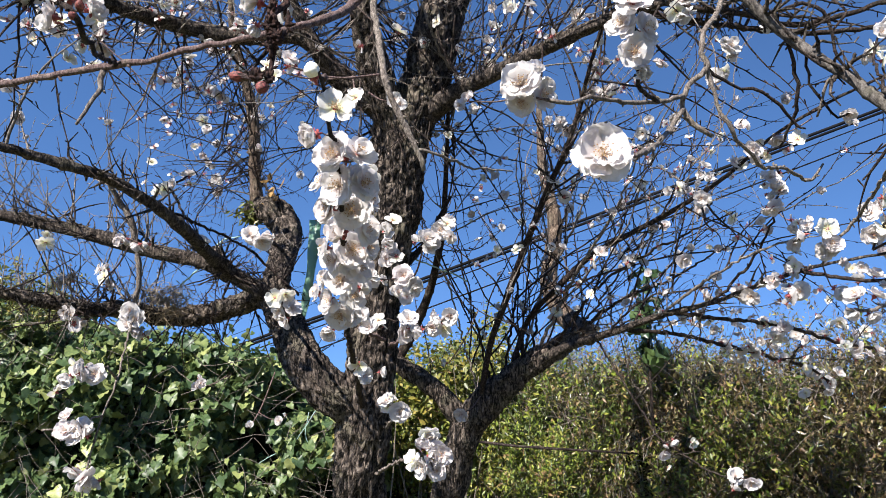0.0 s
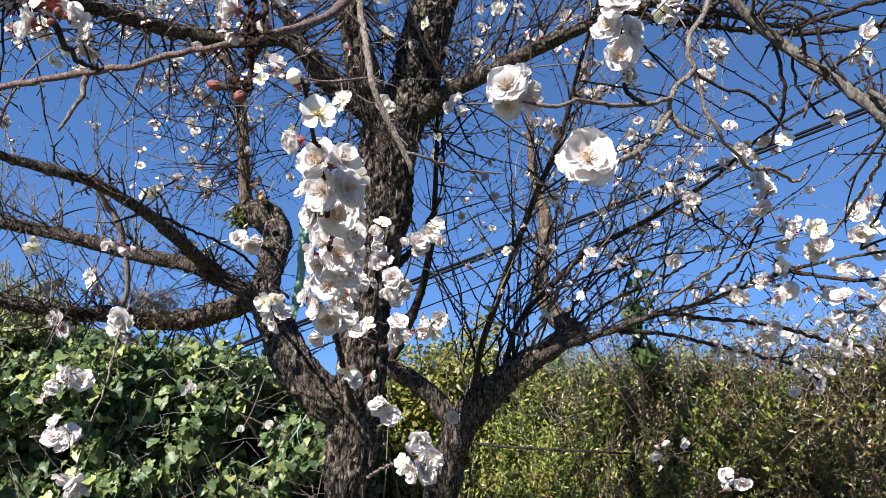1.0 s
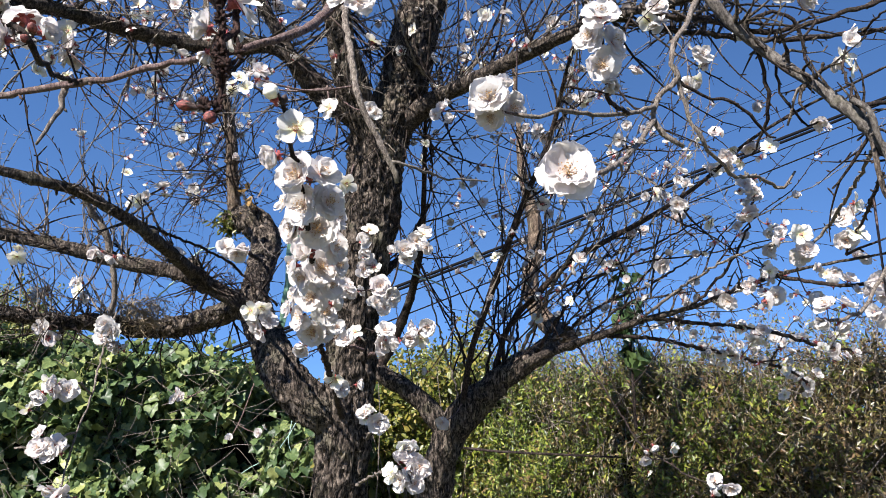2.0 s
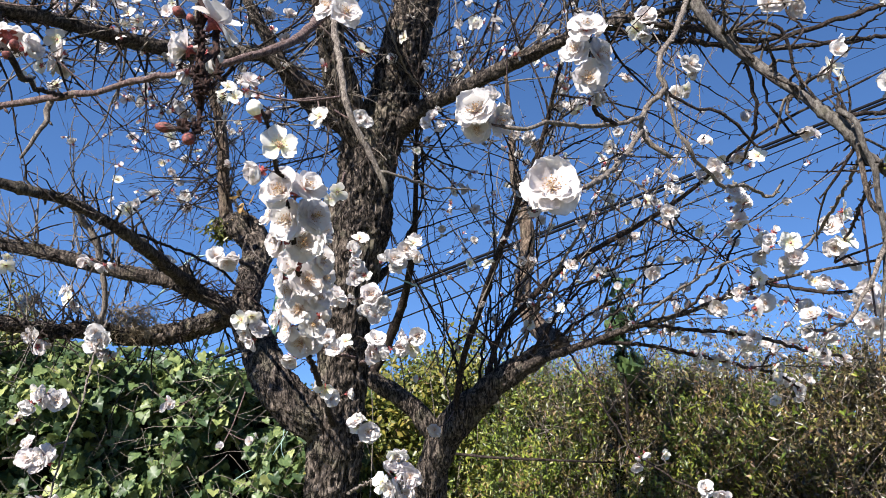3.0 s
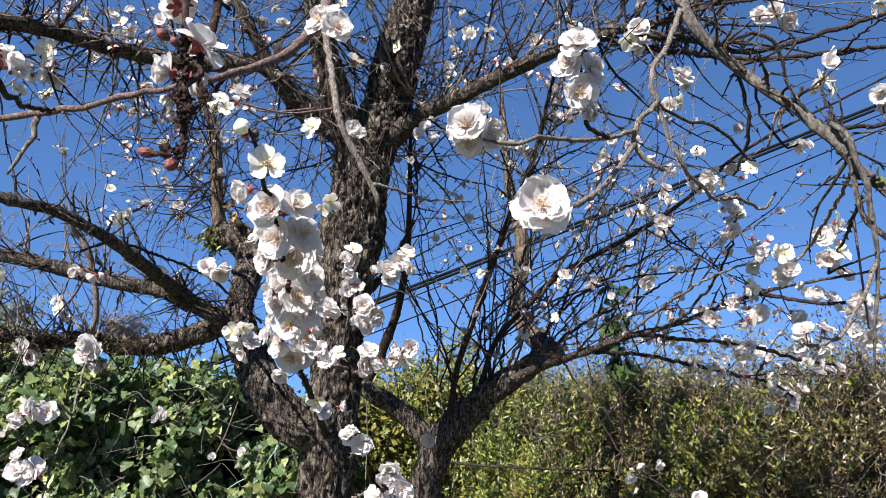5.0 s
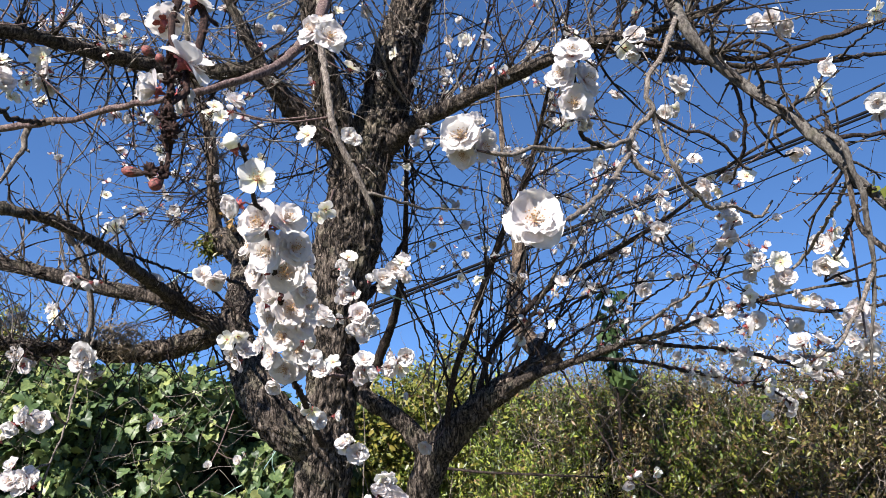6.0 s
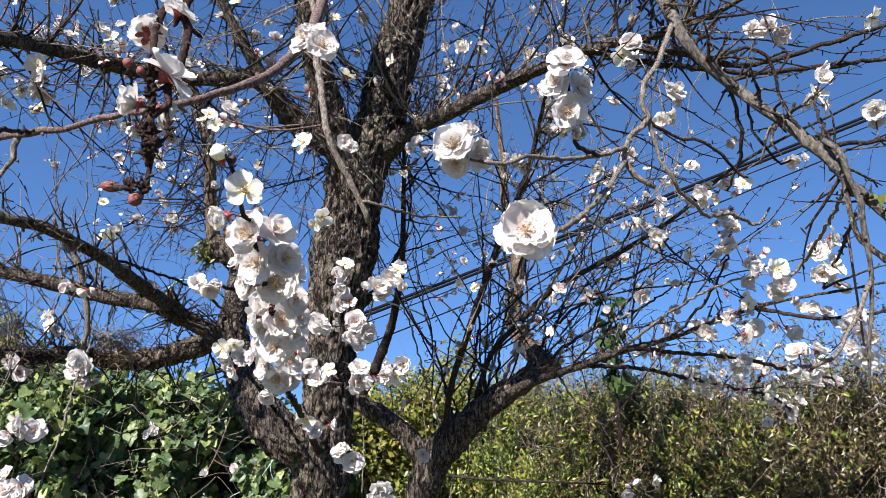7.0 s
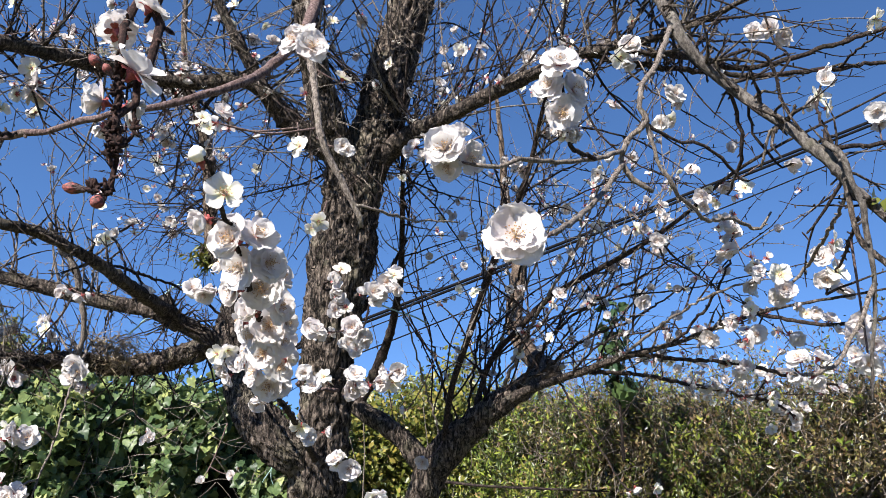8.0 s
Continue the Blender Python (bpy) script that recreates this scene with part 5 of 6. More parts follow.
PAIRS = [(-0.108, 0.585, 1.958, 0.78, -0.5, -0.8, 0.2, "double"), (-0.092, 0.581, 1.949, 0.85, 0.4, -0.9, 0, "double"), 
    (-0.101, 0.588, 1.967, 0.73, 0, -0.6, 0.9, "double"), (-0.104, 0.415, 1.758, 0.64, 0.2, -0.9, -0.05, "open"), 
    (-0.12, 0.433, 1.747, 0.6, -0.8, -0.5, -0.5, "cupped"), (-0.11, 0.455, 1.74, 0.8, -0.4, -0.9, 0.1, "double"), 
    (-0.097, 0.464, 1.745, 0.73, 0.5, -0.7, 0.5, "double")]
COLUMN_TOP = [(-0.111, 0.484, 1.728, 0.78, -0.5, -0.9, -0.1, "double"), (-0.098, 0.497, 1.735, 0.76, 0.7, -0.7, 0, "full"), 
    (-0.124, 0.516, 1.72, 0.68, -0.8, -0.6, 0, "double"), (-0.111, 0.536, 1.724, 0.83, 0.1, -1, -0.1, "double"), 
    (-0.104, 0.563, 1.716, 0.71, 0.8, -0.6, 0.1, "double"), (-0.124, 0.569, 1.714, 0.72, -0.5, -0.8, 0.1, "cupped"), 
    (-0.119, 0.601, 1.707, 0.85, 0.2, -0.95, -0.1, "full"), (-0.138, 0.623, 1.701, 0.75, -0.7, -0.7, 0, "double")]
COLUMN_FOOT = [(-0.12, 0.644, 1.699, 0.73, 0.7, -0.7, 0, "double"), (-0.139, 0.667, 1.691, 0.83, -0.1, -1, -0.1, "double"), 
    (-0.133, 0.7, 1.682, 0.75, 0.5, -0.8, -0.2, "double"), (-0.157, 0.711, 1.678, 0.71, -0.7, -0.7, -0.2, "double"), 
    (-0.151, 0.739, 1.666, 0.85, 0, -0.9, -0.4, "double"), (-0.158, 0.686, 1.694, 0.6, -0.9, -0.4, 0.2, "double"), 
    (-0.166, 0.768, 1.654, 0.67, -0.3, -0.6, -0.7, "cupped")]
OVERHEAD = [(-0.107, 0.294, 1.771, 0.65, 0.62, -0.12, 0.7, "back"), (-0.118, 0.292, 1.756, 0.51, -0.8, -0.6, 0.15, "cupped"), 
    (-0.113, 0.302, 1.758, 0.43, 0.6, 0.5, -0.2, "cupped"), (-0.124, 0.308, 1.799, 0.48, -0.3, 0.3, 0.9, "back"), 
    (-0.111, 0.31, 1.812, 0.49, 0.6, -0.2, 0.7, "back"), (-0.12, 0.299, 1.748, 0.3, -0.6, 0.5, -0.5, "cupped")]
SIDE = [(-0.253, 0.388, 1.809, 0.54, 0.9, -0.3, 0.1, "cupped"), (-0.268, 0.391, 1.82, 0.6, -0.4, 0.1, 1, "back"), 
    (-0.279, 0.393, 1.807, 0.6, -0.9, -0.3, 0, "double"), (0.35, 0.678, 1.686, 0.6, -0.5, -0.45, 0.7, "double"), 
    (0.374, 0.688, 1.688, 0.63, 0.5, -0.35, 0.75, "double"), (0.351, 0.686, 1.672, 0.52, -0.6, -0.5, -0.6, "cupped"), 
    (0.369, 0.692, 1.67, 0.55, 0.2, -0.6, -0.8, "cupped")]
for n, (x, y, z, s, wx, wy, wz, kind) in enumerate(SINGLES + PAIRS + COLUMN_TOP + COLUMN_FOOT + OVERHEAD + SIDE + BEHIND):
    near_blossom(tree, (x, y, z), s * (1.06 if 15 <= n < 32 else 0.98 if n >= 45 else 1.0), (wx, wy, wz), kind, 500 + n, "large white double blossom" if n == 0 else "")

bud(tree, (-0.117, 0.403, 1.776), 0.66, (-0.25, -0.5, 0.75), BUD_WHITE, "round creamy white bud", 1.12, 0.2)
bud(tree, (-0.112, 0.411, 1.775), 0.42, (0.3, -0.2, 0.9), SCALE_BROWN, "", 0.8)
for place, way, s, slim in (((-0.121, 0.286, 1.716), (-1, -0.15, 0.12), 0.52, 0.66), ((-0.11, 0.283, 1.71), (-0.1, -0.75, -0.6), 0.40, 1.0), ((-0.123, 0.293, 1.775), (-0.75, -0.5, 0.5), 0.38, 0.9),
                            ((-0.257, 0.383, 1.808), (0.3, -0.8, 0.5), 0.45, 0.9), ((-0.26, 0.384, 1.802), (-0.3, -0.9, 0.1), 0.42, 0.9), ((-0.116, 0.289, 1.769), (-0.4, -0.5, 0.9), 0.3, 0.9)):
    bud(tree, place, s, way, BUD_PINK, "reddish pink closed bud", slim, 0.6)
for n, (x, y, z, w, h, count) in enumerate([(-0.108, 0.284, 1.739, 0.0042, 0.0062, 44), (-0.109, 0.283, 1.741, 0.003, 0.0036, 18), 
    (-0.105, 0.283, 1.734, 0.0032, 0.0045, 26), (-0.108, 0.284, 1.73, 0.0034, 0.004, 26), 
    (-0.112, 0.291, 1.761, 0.0022, 0.005, 20), (-0.115, 0.294, 1.771, 0.0026, 0.005, 20), 
    (-0.114, 0.285, 1.716, 0.0036, 0.0028, 24), (-0.109, 0.286, 1.716, 0.003, 0.0036, 22), 
    (-0.103, 0.29, 1.744, 0.002, 0.006, 16), (-0.11, 0.288, 1.751, 0.0018, 0.005, 14)]):
    knot(tree, (x, y, z), (w * 0.72, w * 0.6, h), count, 900 + n, "crowded dark bud scales on the twig" if n == 0 else "")

# clusters farther off: x, y, z, scale
rnd = np.random.RandomState(11)
EAST = [(0.599, 1.031, 1.891, 0.9), (0.589, 1.046, 1.871, 0.86), (0.602, 1.041, 1.848, 0.98), (0.592, 1.053, 1.84, 0.99), 
    (0.606, 1.054, 1.882, 0.78), (0.519, 1.042, 1.845, 0.94), (0.525, 1.047, 1.823, 0.98), (0.522, 1.059, 1.814, 0.86), 
    (0.488, 1.149, 1.959, 0.86), (0.507, 1.162, 1.946, 0.87), (0.498, 1.169, 1.914, 0.96), (0.492, 1.174, 1.937, 0.73), 
    (0.546, 0.9, 1.702, 0.9), (0.624, 1.038, 1.772, 0.92), (0.612, 1.05, 1.764, 0.8), (0.607, 1.086, 1.784, 0.75), 
    (0.547, 1.091, 1.763, 0.92), (0.523, 0.867, 2.067, 0.76), (0.515, 0.872, 2.045, 0.83), (0.525, 0.875, 2.031, 0.72), 
    (0.499, 0.738, 1.961, 0.7)]
NORTH = [(0.281, 0.902, 2.138, 0.92), (0.272, 0.915, 2.128, 0.93), (0.291, 0.925, 2.13, 0.73), (0.48, 0.952, 2.187, 0.89), 
    (0.505, 0.951, 2.195, 0.93), (0.522, 0.953, 2.183, 0.76), (0.33, 0.88, 2.054, 0.84), (0.341, 0.892, 2.049, 0.66), 
    (0.336, 0.925, 2.039, 0.68), (0.324, 0.926, 2.034, 0.68), (0.398, 0.887, 1.98, 0.57), (0.411, 0.946, 1.95, 0.68), 
    (0.417, 0.899, 1.93, 0.68), (0.446, 0.826, 1.935, 0.56), (0.381, 0.949, 1.934, 0.72), (0.4, 1.035, 2.006, 0.57), 
    (0.622, 0.894, 2.175, 0.8), (0.252, 0.743, 1.936, 0.35)]
MIDDLE = [(0.058, 1.175, 2.289, 0.93), (0.095, 1.219, 2.322, 0.75), (0.177, 1.178, 2.275, 0.78), (-0.021, 1.027, 2.041, 0.75), 
    (-0.008, 1.05, 2.031, 0.62), (-0.033, 1.076, 2.052, 0.55), (-0.079, 1.028, 1.816, 0.92), 
    (-0.059, 1.024, 1.83, 0.84), (-0.048, 1.022, 1.84, 0.75), (-0.068, 1.038, 1.815, 0.76), 
    (-0.143, 1.147, 1.877, 0.8), (-0.154, 1.151, 1.859, 0.94), (-0.15, 1.156, 1.837, 0.94), 
    (-0.146, 1.17, 1.822, 0.81), (-0.121, 1.138, 1.781, 1.01), (-0.106, 1.142, 1.766, 0.96), 
    (-0.128, 1.155, 1.754, 0.92), (-0.114, 1.146, 1.747, 0.78), (-0.175, 1.089, 1.773, 0.88), 
    (-0.168, 1.11, 1.769, 0.76), (-0.184, 1.149, 1.959, 1), (-0.145, 1.121, 2.081, 0.81), (-0.195, 1.027, 2.042, 0.96), 
    (-0.13, 1.004, 2.143, 0.88)]
LOWER = [(-0.104, 1.055, 1.7, 0.88), (-0.085, 1.058, 1.685, 0.92), (-0.112, 1.07, 1.68, 0.84), (-0.041, 1.063, 1.706, 0.84), 
    (-0.067, 1.077, 1.69, 0.77), (-0.052, 1.087, 1.691, 0.73), (-0.155, 1.008, 1.681, 0.84), 
    (-0.167, 1.003, 1.7, 0.68), (-0.149, 1.055, 1.698, 0.63), (-0.167, 0.999, 1.628, 0.9), 
    (-0.161, 1.013, 1.614, 0.71), (-0.143, 1.154, 1.581, 0.85), (-0.124, 1.168, 1.565, 0.99), 
    (-0.114, 1.18, 1.555, 0.82), (-0.078, 1.025, 1.518, 0.98), (-0.065, 1.018, 1.504, 1.01), 
    (-0.074, 1.021, 1.491, 0.89), (-0.056, 1.021, 1.488, 0.77), (-0.024, 1.652, 1.556, 0.96), 
    (-0.057, 1.525, 1.664, 0.66)]
WEST = [(-0.367, 1.105, 1.838, 0.95), (-0.346, 1.097, 1.827, 0.89), (-0.335, 1.106, 1.832, 0.9), (-0.582, 1.252, 1.958, 0.88), 
    (-0.566, 1.25, 1.966, 0.67), (-0.537, 1.246, 1.982, 0.88), (-0.663, 1.158, 1.608, 1.04), 
    (-0.634, 1.145, 1.621, 1.07), (-0.62, 1.157, 1.613, 0.99), (-0.658, 1.164, 1.627, 0.86), 
    (-0.67, 1.161, 1.594, 0.77), (-0.68, 1.199, 1.52, 1.05), (-0.654, 1.197, 1.527, 1.1), (-0.665, 1.2, 1.513, 0.92), 
    (-0.644, 1.206, 1.446, 1.18), (-0.664, 1.214, 1.456, 1.01), (-0.634, 1.218, 1.435, 0.96), 
    (-0.692, 1.403, 1.749, 1), (-0.696, 1.409, 1.722, 1.12), (-0.672, 1.412, 1.709, 1.06), 
    (-0.674, 1.396, 1.732, 1.11), (-0.661, 1.424, 1.699, 0.9)]
IVY_SIDE = [(-0.58, 1.5, 1.603, 0.7), (-0.57, 1.5, 1.61, 0.6), (-0.46, 1.5, 1.525, 0.6), (-0.40, 1.5, 1.537, 0.6)]
FARWEST = [(-0.808, 1.405, 1.738, 1.06), (-0.826, 1.404, 1.742, 0.84), (-0.8, 1.418, 1.726, 0.73), (-0.866, 1.488, 1.822, 1.02), 
    (-0.889, 1.49, 1.816, 0.78), (-0.745, 1.387, 1.814, 1.06), (-0.765, 1.404, 1.832, 0.79), 
    (-0.749, 1.411, 1.801, 0.74), (-0.316, 1.088, 1.734, 0.91), (-0.299, 1.086, 1.739, 0.87), 
    (-0.291, 1.101, 1.72, 0.88), (-0.3, 1.105, 1.703, 0.83), (-0.312, 1.102, 1.715, 0.75), 
    (-0.695, 1.332, 1.875, 0.87), (-0.657, 1.334, 1.869, 0.87), (-0.512, 1.273, 1.863, 0.83), (-0.604, 1, 2.159, 0.96), 
    (-0.595, 1.005, 2.139, 1.01), (-0.618, 1.027, 2.129, 0.85), (-0.602, 1.029, 2.121, 0.71), 
    (-0.777, 1.226, 1.847, 0.9), (-0.606, 0.91, 2.105, 0.8)]
LOW_EAST = [(0.908, 1.885, 1.658, 1.25), (0.894, 1.883, 1.67, 0.96), (0.847, 1.845, 1.7, 1.16), (0.806, 1.798, 1.725, 1.06), 
    (0.74, 1.708, 1.759, 1.08), (0.692, 1.654, 1.773, 1.05), (0.705, 1.757, 1.723, 1.04), (0.63, 1.625, 1.762, 0.84), 
    (0.582, 1.611, 1.735, 0.96), (0.558, 1.637, 1.712, 0.77), (0.776, 1.763, 1.742, 0.98), (0.852, 1.821, 1.716, 0.93), 
    (0.699, 1.712, 1.743, 0.95), (0.386, 1.459, 1.503, 0.89), (0.393, 1.465, 1.479, 0.84), (0.444, 1.461, 1.496, 0.78), 
    (0.446, 1.261, 1.472, 1.05), (0.453, 1.265, 1.455, 0.96), (0.415, 1.25, 1.964, 0.93), (0.397, 1.334, 2.044, 0.95), 
    (0.414, 1.351, 2.062, 0.74)]
THICK_EAST = [(0.709, 1.666, 1.763, 1.06), (0.741, 1.664, 1.771, 0.99), (0.671, 1.693, 1.734, 0.94), (0.612, 1.628, 1.749, 0.9), 
    (0.583, 1.656, 1.715, 0.85), (0.82, 1.795, 1.736, 1.06), (0.877, 1.858, 1.689, 1.09), (0.923, 1.883, 1.67, 1.03), 
    (0.734, 1.768, 1.723, 0.91), (0.628, 1.092, 1.759, 0.79), (0.637, 1.04, 1.764, 0.88), (0.615, 0.996, 1.733, 0.8), 
    (0.568, 1.113, 1.759, 0.71), (0.545, 1.11, 1.769, 0.67), (0.576, 1.273, 1.863, 0.73), (0.381, 1.382, 1.838, 0.73), 
    (0.503, 1.494, 1.799, 0.72), (0.461, 1.47, 1.813, 0.77)]
MID_EAST = [(0.388, 1.38, 1.844, 1), (0.376, 1.399, 1.854, 0.79), (0.533, 1.485, 1.834, 1.02), (0.506, 1.426, 1.871, 0.87), 
    (0.545, 1.278, 1.843, 0.88), (0.577, 1.256, 1.849, 0.97), (0.594, 1.264, 1.861, 0.72), (0.553, 1.369, 1.894, 0.73), 
    (0.604, 1.317, 1.898, 0.65), (0.464, 1.354, 1.957, 0.95), (0.492, 1.352, 1.968, 0.89), (0.46, 1.376, 1.951, 0.74), 
    (0.365, 1.554, 1.98, 0.83), (0.301, 1.55, 1.998, 0.89), (0.272, 1.646, 2.026, 0.81), (0.423, 1.398, 1.989, 0.75), 
    (0.411, 0.949, 1.934, 0.52), (0.091, 1.469, 1.904, 0.96), (0.046, 1.569, 1.918, 0.83), (0.04, 1.537, 2.054, 0.83), 
    (0.008, 1.55, 1.998, 0.77)]
FOOT = [(-0.07, 1.03, 1.535, 0.95), (-0.05, 1.02, 1.51, 0.95), (-0.088, 1.03, 1.50, 0.9)]
WAYS = ((-0.05, -0.8, 0.06), 0.50)
for rows, parent in ((EAST, tree), (NORTH, tree), (MIDDLE, tree), (LOWER, tree), (WEST, tree), (FARWEST, tree), (IVY_SIDE, tree), (FOOT, tree), (LOW_EAST, rear_tree), (THICK_EAST, rear_tree), (MID_EAST, rear_tree)):
    for x, y, z, s in rows:
        way = np.array(WAYS[0]) + rnd.normal(0, WAYS[1], 3)
        way[1] = min(way[1], -0.2)
        if parent is rear_tree:
            x, y, z, s = x + rnd.normal(0, 0.014), y + rnd.normal(0, 0.03), z + rnd.normal(0, 0.016), s * rnd.uniform(0.6, 0.95)
        kind = ("double", "double", "full", "double", "cupped", "open")[rnd.randint(6)]
        blossom(parent, (x, y, z), s * 0.98, way / np.linalg.norm(way), kind, rnd)
        # most grow in bunches, with a smaller neighbour facing another way
        if rnd.rand() < 0.75:
            beside = rnd.normal(0, 1, 3) * np.array((0.011, 0.008, 0.010))
            other = way + rnd.normal(0, 0.7, 3)
            blossom(parent, (x + beside[0], y + beside[1] + 0.006, z + beside[2]), s * rnd.uniform(0.6, 0.9), other / np.linalg.norm(other),
                    ("double", "cupped", "open", "double")[rnd.randint(4)], rnd)
for x, y, z, s in [(0.089, 1.004, 2.143, 0.75), (0.109, 1.005, 2.137, 0.88), (0.724, 1.589, 2.006, 1.05), (0.758, 1.591, 2.001, 1.18), 
    (0.427, 0.949, 1.934, 0.6), (0.485, 1.49, 1.813, 0.9), (-0.584, 1.206, 2.154, 0.93), (-0.501, 1.211, 2.136, 0.88), 
    (-0.481, 1.216, 2.114, 0.78), (-0.226, 0.74, 1.95, 0.64), (-0.218, 0.76, 1.952, 0.56), 
    (-0.605, 1.208, 2.146, 0.78), (-0.188, 1.009, 2.12, 0.75), (0.581, 1.5, 1.77, 0.72)]:
    way = np.array((0, -0.7, 0.2)) + rnd.normal(0, 0.6, 3)
    blossom(tree, (x, y, z), s, way / np.linalg.norm(way), "spent", rnd)


for x, y, z, s in [(-0.554, 1.078, 2.267, 0.72), (-0.538, 1.081, 2.253, 0.72), (-0.529, 1.095, 2.281, 0.63), (-0.544, 1.085, 2.234, 0.57), 
    (-0.544, 1.129, 2.269, 0.65), (-0.59, 1.205, 2.161, 0.73), (-0.555, 1.207, 2.15, 0.78), 
    (-0.535, 1.209, 2.142, 0.83), (-0.522, 1.212, 2.13, 0.67), (-0.549, 1.224, 2.167, 0.63), 
    (-0.501, 1.192, 2.217, 0.73), (-0.292, 0.878, 2.021, 0.57), (-0.283, 0.881, 2.006, 0.61), 
    (-0.303, 0.889, 2.017, 0.5), (-0.25, 0.83, 2.006, 0.65), (-0.242, 0.832, 1.996, 0.54), (-0.005, 1.519, 2.135, 0.7), 
    (0.02, 1.527, 2.098, 0.77), (0.065, 1.521, 2.123, 0.7), (0.11, 1.533, 2.073, 0.7), (0.046, 1.556, 1.974, 0.77), 
    (0.146, 1.601, 1.998, 0.72)]:
    way = np.array((0, -0.7, 0.2)) + rnd.normal(0, 0.5, 3)
    blossom(tree, (x, y, z), s, way / np.linalg.norm(way), ("spent", "double", "open", "spent", "cupped")[rnd.randint(5)], rnd)


def scattered(parent, count, box, small, big):
    """Single blossoms and opening buds here and there on the fine twigs of a box."""
    pool = wood_in(*box)
    for _ in range(count):
        p = pool[rnd.randint(len(pool))][:3] + rnd.normal(0, 0.006, 3)
        way = np.array((0, -0.5, 0.2)) + rnd.normal(0, 0.7, 3)
        kind = ("double", "cupped", "spent", "double", "spent", "open")[rnd.randint(6)]
        blossom(parent, p, rnd.uniform(small, big), way / np.linalg.norm(way), kind, rnd)


scattered(rear_tree, 300, (0.0, 1.0, 1.75, 2.35, 1.2, 2.4), 0.45, 0.85)
scattered(tree, 150, (-1.1, -0.3, 2.14, 2.6, 1.0, 2.2), 0.45, 0.85)
scattered(tree, 110, (-1.3, -0.66, 2.08, 2.6, 0.7, 2.2), 0.5, 0.95)
scattered(rear_tree, 45, (0.5, 1.05, 1.64, 1.82, 1.2, 2.1), 0.7, 1.05)
scattered(tree, 110, (-0.2, 0.5, 2.1, 2.6, 1.0, 1.8), 0.4, 0.8)

# stalks that tie each blossom to the nearest twig, or to a neighbour's stalk
wood = np.zeros((sum(map(len, WOOD)) + 20000, 4))
used = sum(map(len, WOOD))
wood[:used] = np.vstack(WOOD)
stalks = {}
for parent, foot, scale in PLACED:
    far = np.linalg.norm(wood[:used, :3] - foot, axis=1) + wood[:used, 3] * 0.5
    near = wood[int(np.argmin(far))].copy()
    gap = float(far.min())
    verts, faces = stalks.setdefault(parent.name, (parent, [], []))[1:]
    r = 0.0008 * max(scale, 0.6) + 0.0004 * min(gap / 0.05, 2)
    mid = (foot + near[:3]) / 2 + np.array((0, 0, -0.08 * gap))
    line = spline([(*near[:3], r * 1.2), (*mid, r), (*foot, r * 0.9)], 0.008)
    tube(verts, faces, line, 5)
    if used + len(line) < len(wood):
        wood[used:used + len(line)] = line
        used += len(line)
for parent, verts, faces in stalks.values():
    part("stalk_growth", mesh_of("stalk_growth", verts, faces, [TWIG_RED]), parent, "short reddish blossom stalks", "stuff")

# ---- small things ----
cable_runs = [((-6.172, 16.218, 2.478), (11.681, 14.663, 9.213), 0.036, 0.4), ((-6.172, 16.235, 2.403), (11.681, 14.683, 9.126), 0.032, 0.4), ((-6.172, 16.258, 2.304), (11.681, 14.709, 9.014), 0.013, 0.45),
              ((-6.172, 16.39, 1.732), (11.681, 14.792, 8.654), 0.016, 0.4), ((-6.944, 18.181, 2.867), (13.141, 16.309, 10.975), 0.006, 0.4), ((-6.944, 18.052, 3.426), (13.141, 16.18, 11.534), 0.006, 0.4)]
for a, b, r, sag in cable_runs:
    a, b = np.array(a) + np.array((0, 0, 0.28)), np.array(b) + np.array((0, 0, 0.28))
    a, b = a - (b - a) * 0.8, b + (b - a) * 0.8
    t = np.linspace(0, 1, 40)[:, None]
    line = np.hstack([a + (b - a) * t - np.array((0, 0, 1)) * sag * 4 * t * (1 - t), np.full((40, 1), r)])
    verts, faces = [], []
    tube(verts, faces, line, 8)
    tagged(new("overhead_cable", mesh_of("overhead_cable", verts, faces, [CABLE])), "black overhead cable against the blue sky", "cable", "overhead cables")

rnd = np.random.RandomState(21)
verts, faces = [], []
centre = np.array((-0.68, 1.542, 1.79))
for n in range(300):
    start = centre + rnd.normal(0, 1, 3) * np.array((0.024, 0.014, 0.018))
    line = grown(rnd, start, rnd.normal(0, 1, 3) * np.array((1, 0.6, 0.7)) + np.array((0, 0, -0.3)), rnd.uniform(0.025, 0.06), 0.0011, -0.03, 0.40, 0.008)
    tube(verts, faces, line, 3, closed=False)
tagged(new("straw_tangle", mesh_of("straw_tangle", verts, faces, [STRAW])), "tangle of dry straw caught on a dark limb", "nest")

verts, faces = [], []
line = spline([(-0.351, 1.506, 1.968, 0.0025), (-0.348, 1.489, 1.908, 0.0024), (-0.35, 1.483, 1.845, 0.0024), 
    (-0.356, 1.484, 1.797, 0.0024), (-0.361, 1.484, 1.75, 0.0024)], 0.01)
for n, p in enumerate(line):
    w = 0.014 * (1 - 0.55 * n / len(line))
    sway = 0.006 * math.sin(n * 0.7)
    verts += [(p[0] - w, p[1] + sway, p[2]), (p[0], p[1] - sway * 0.5, p[2] + 0.001), (p[0] + w, p[1] - sway, p[2] - 0.002)]
for n in range(len(line) - 1):
    faces += [(3 * n, 3 * n + 1, 3 * n + 4, 3 * n + 3), (3 * n + 1, 3 * n + 2, 3 * n + 5, 3 * n + 4)]
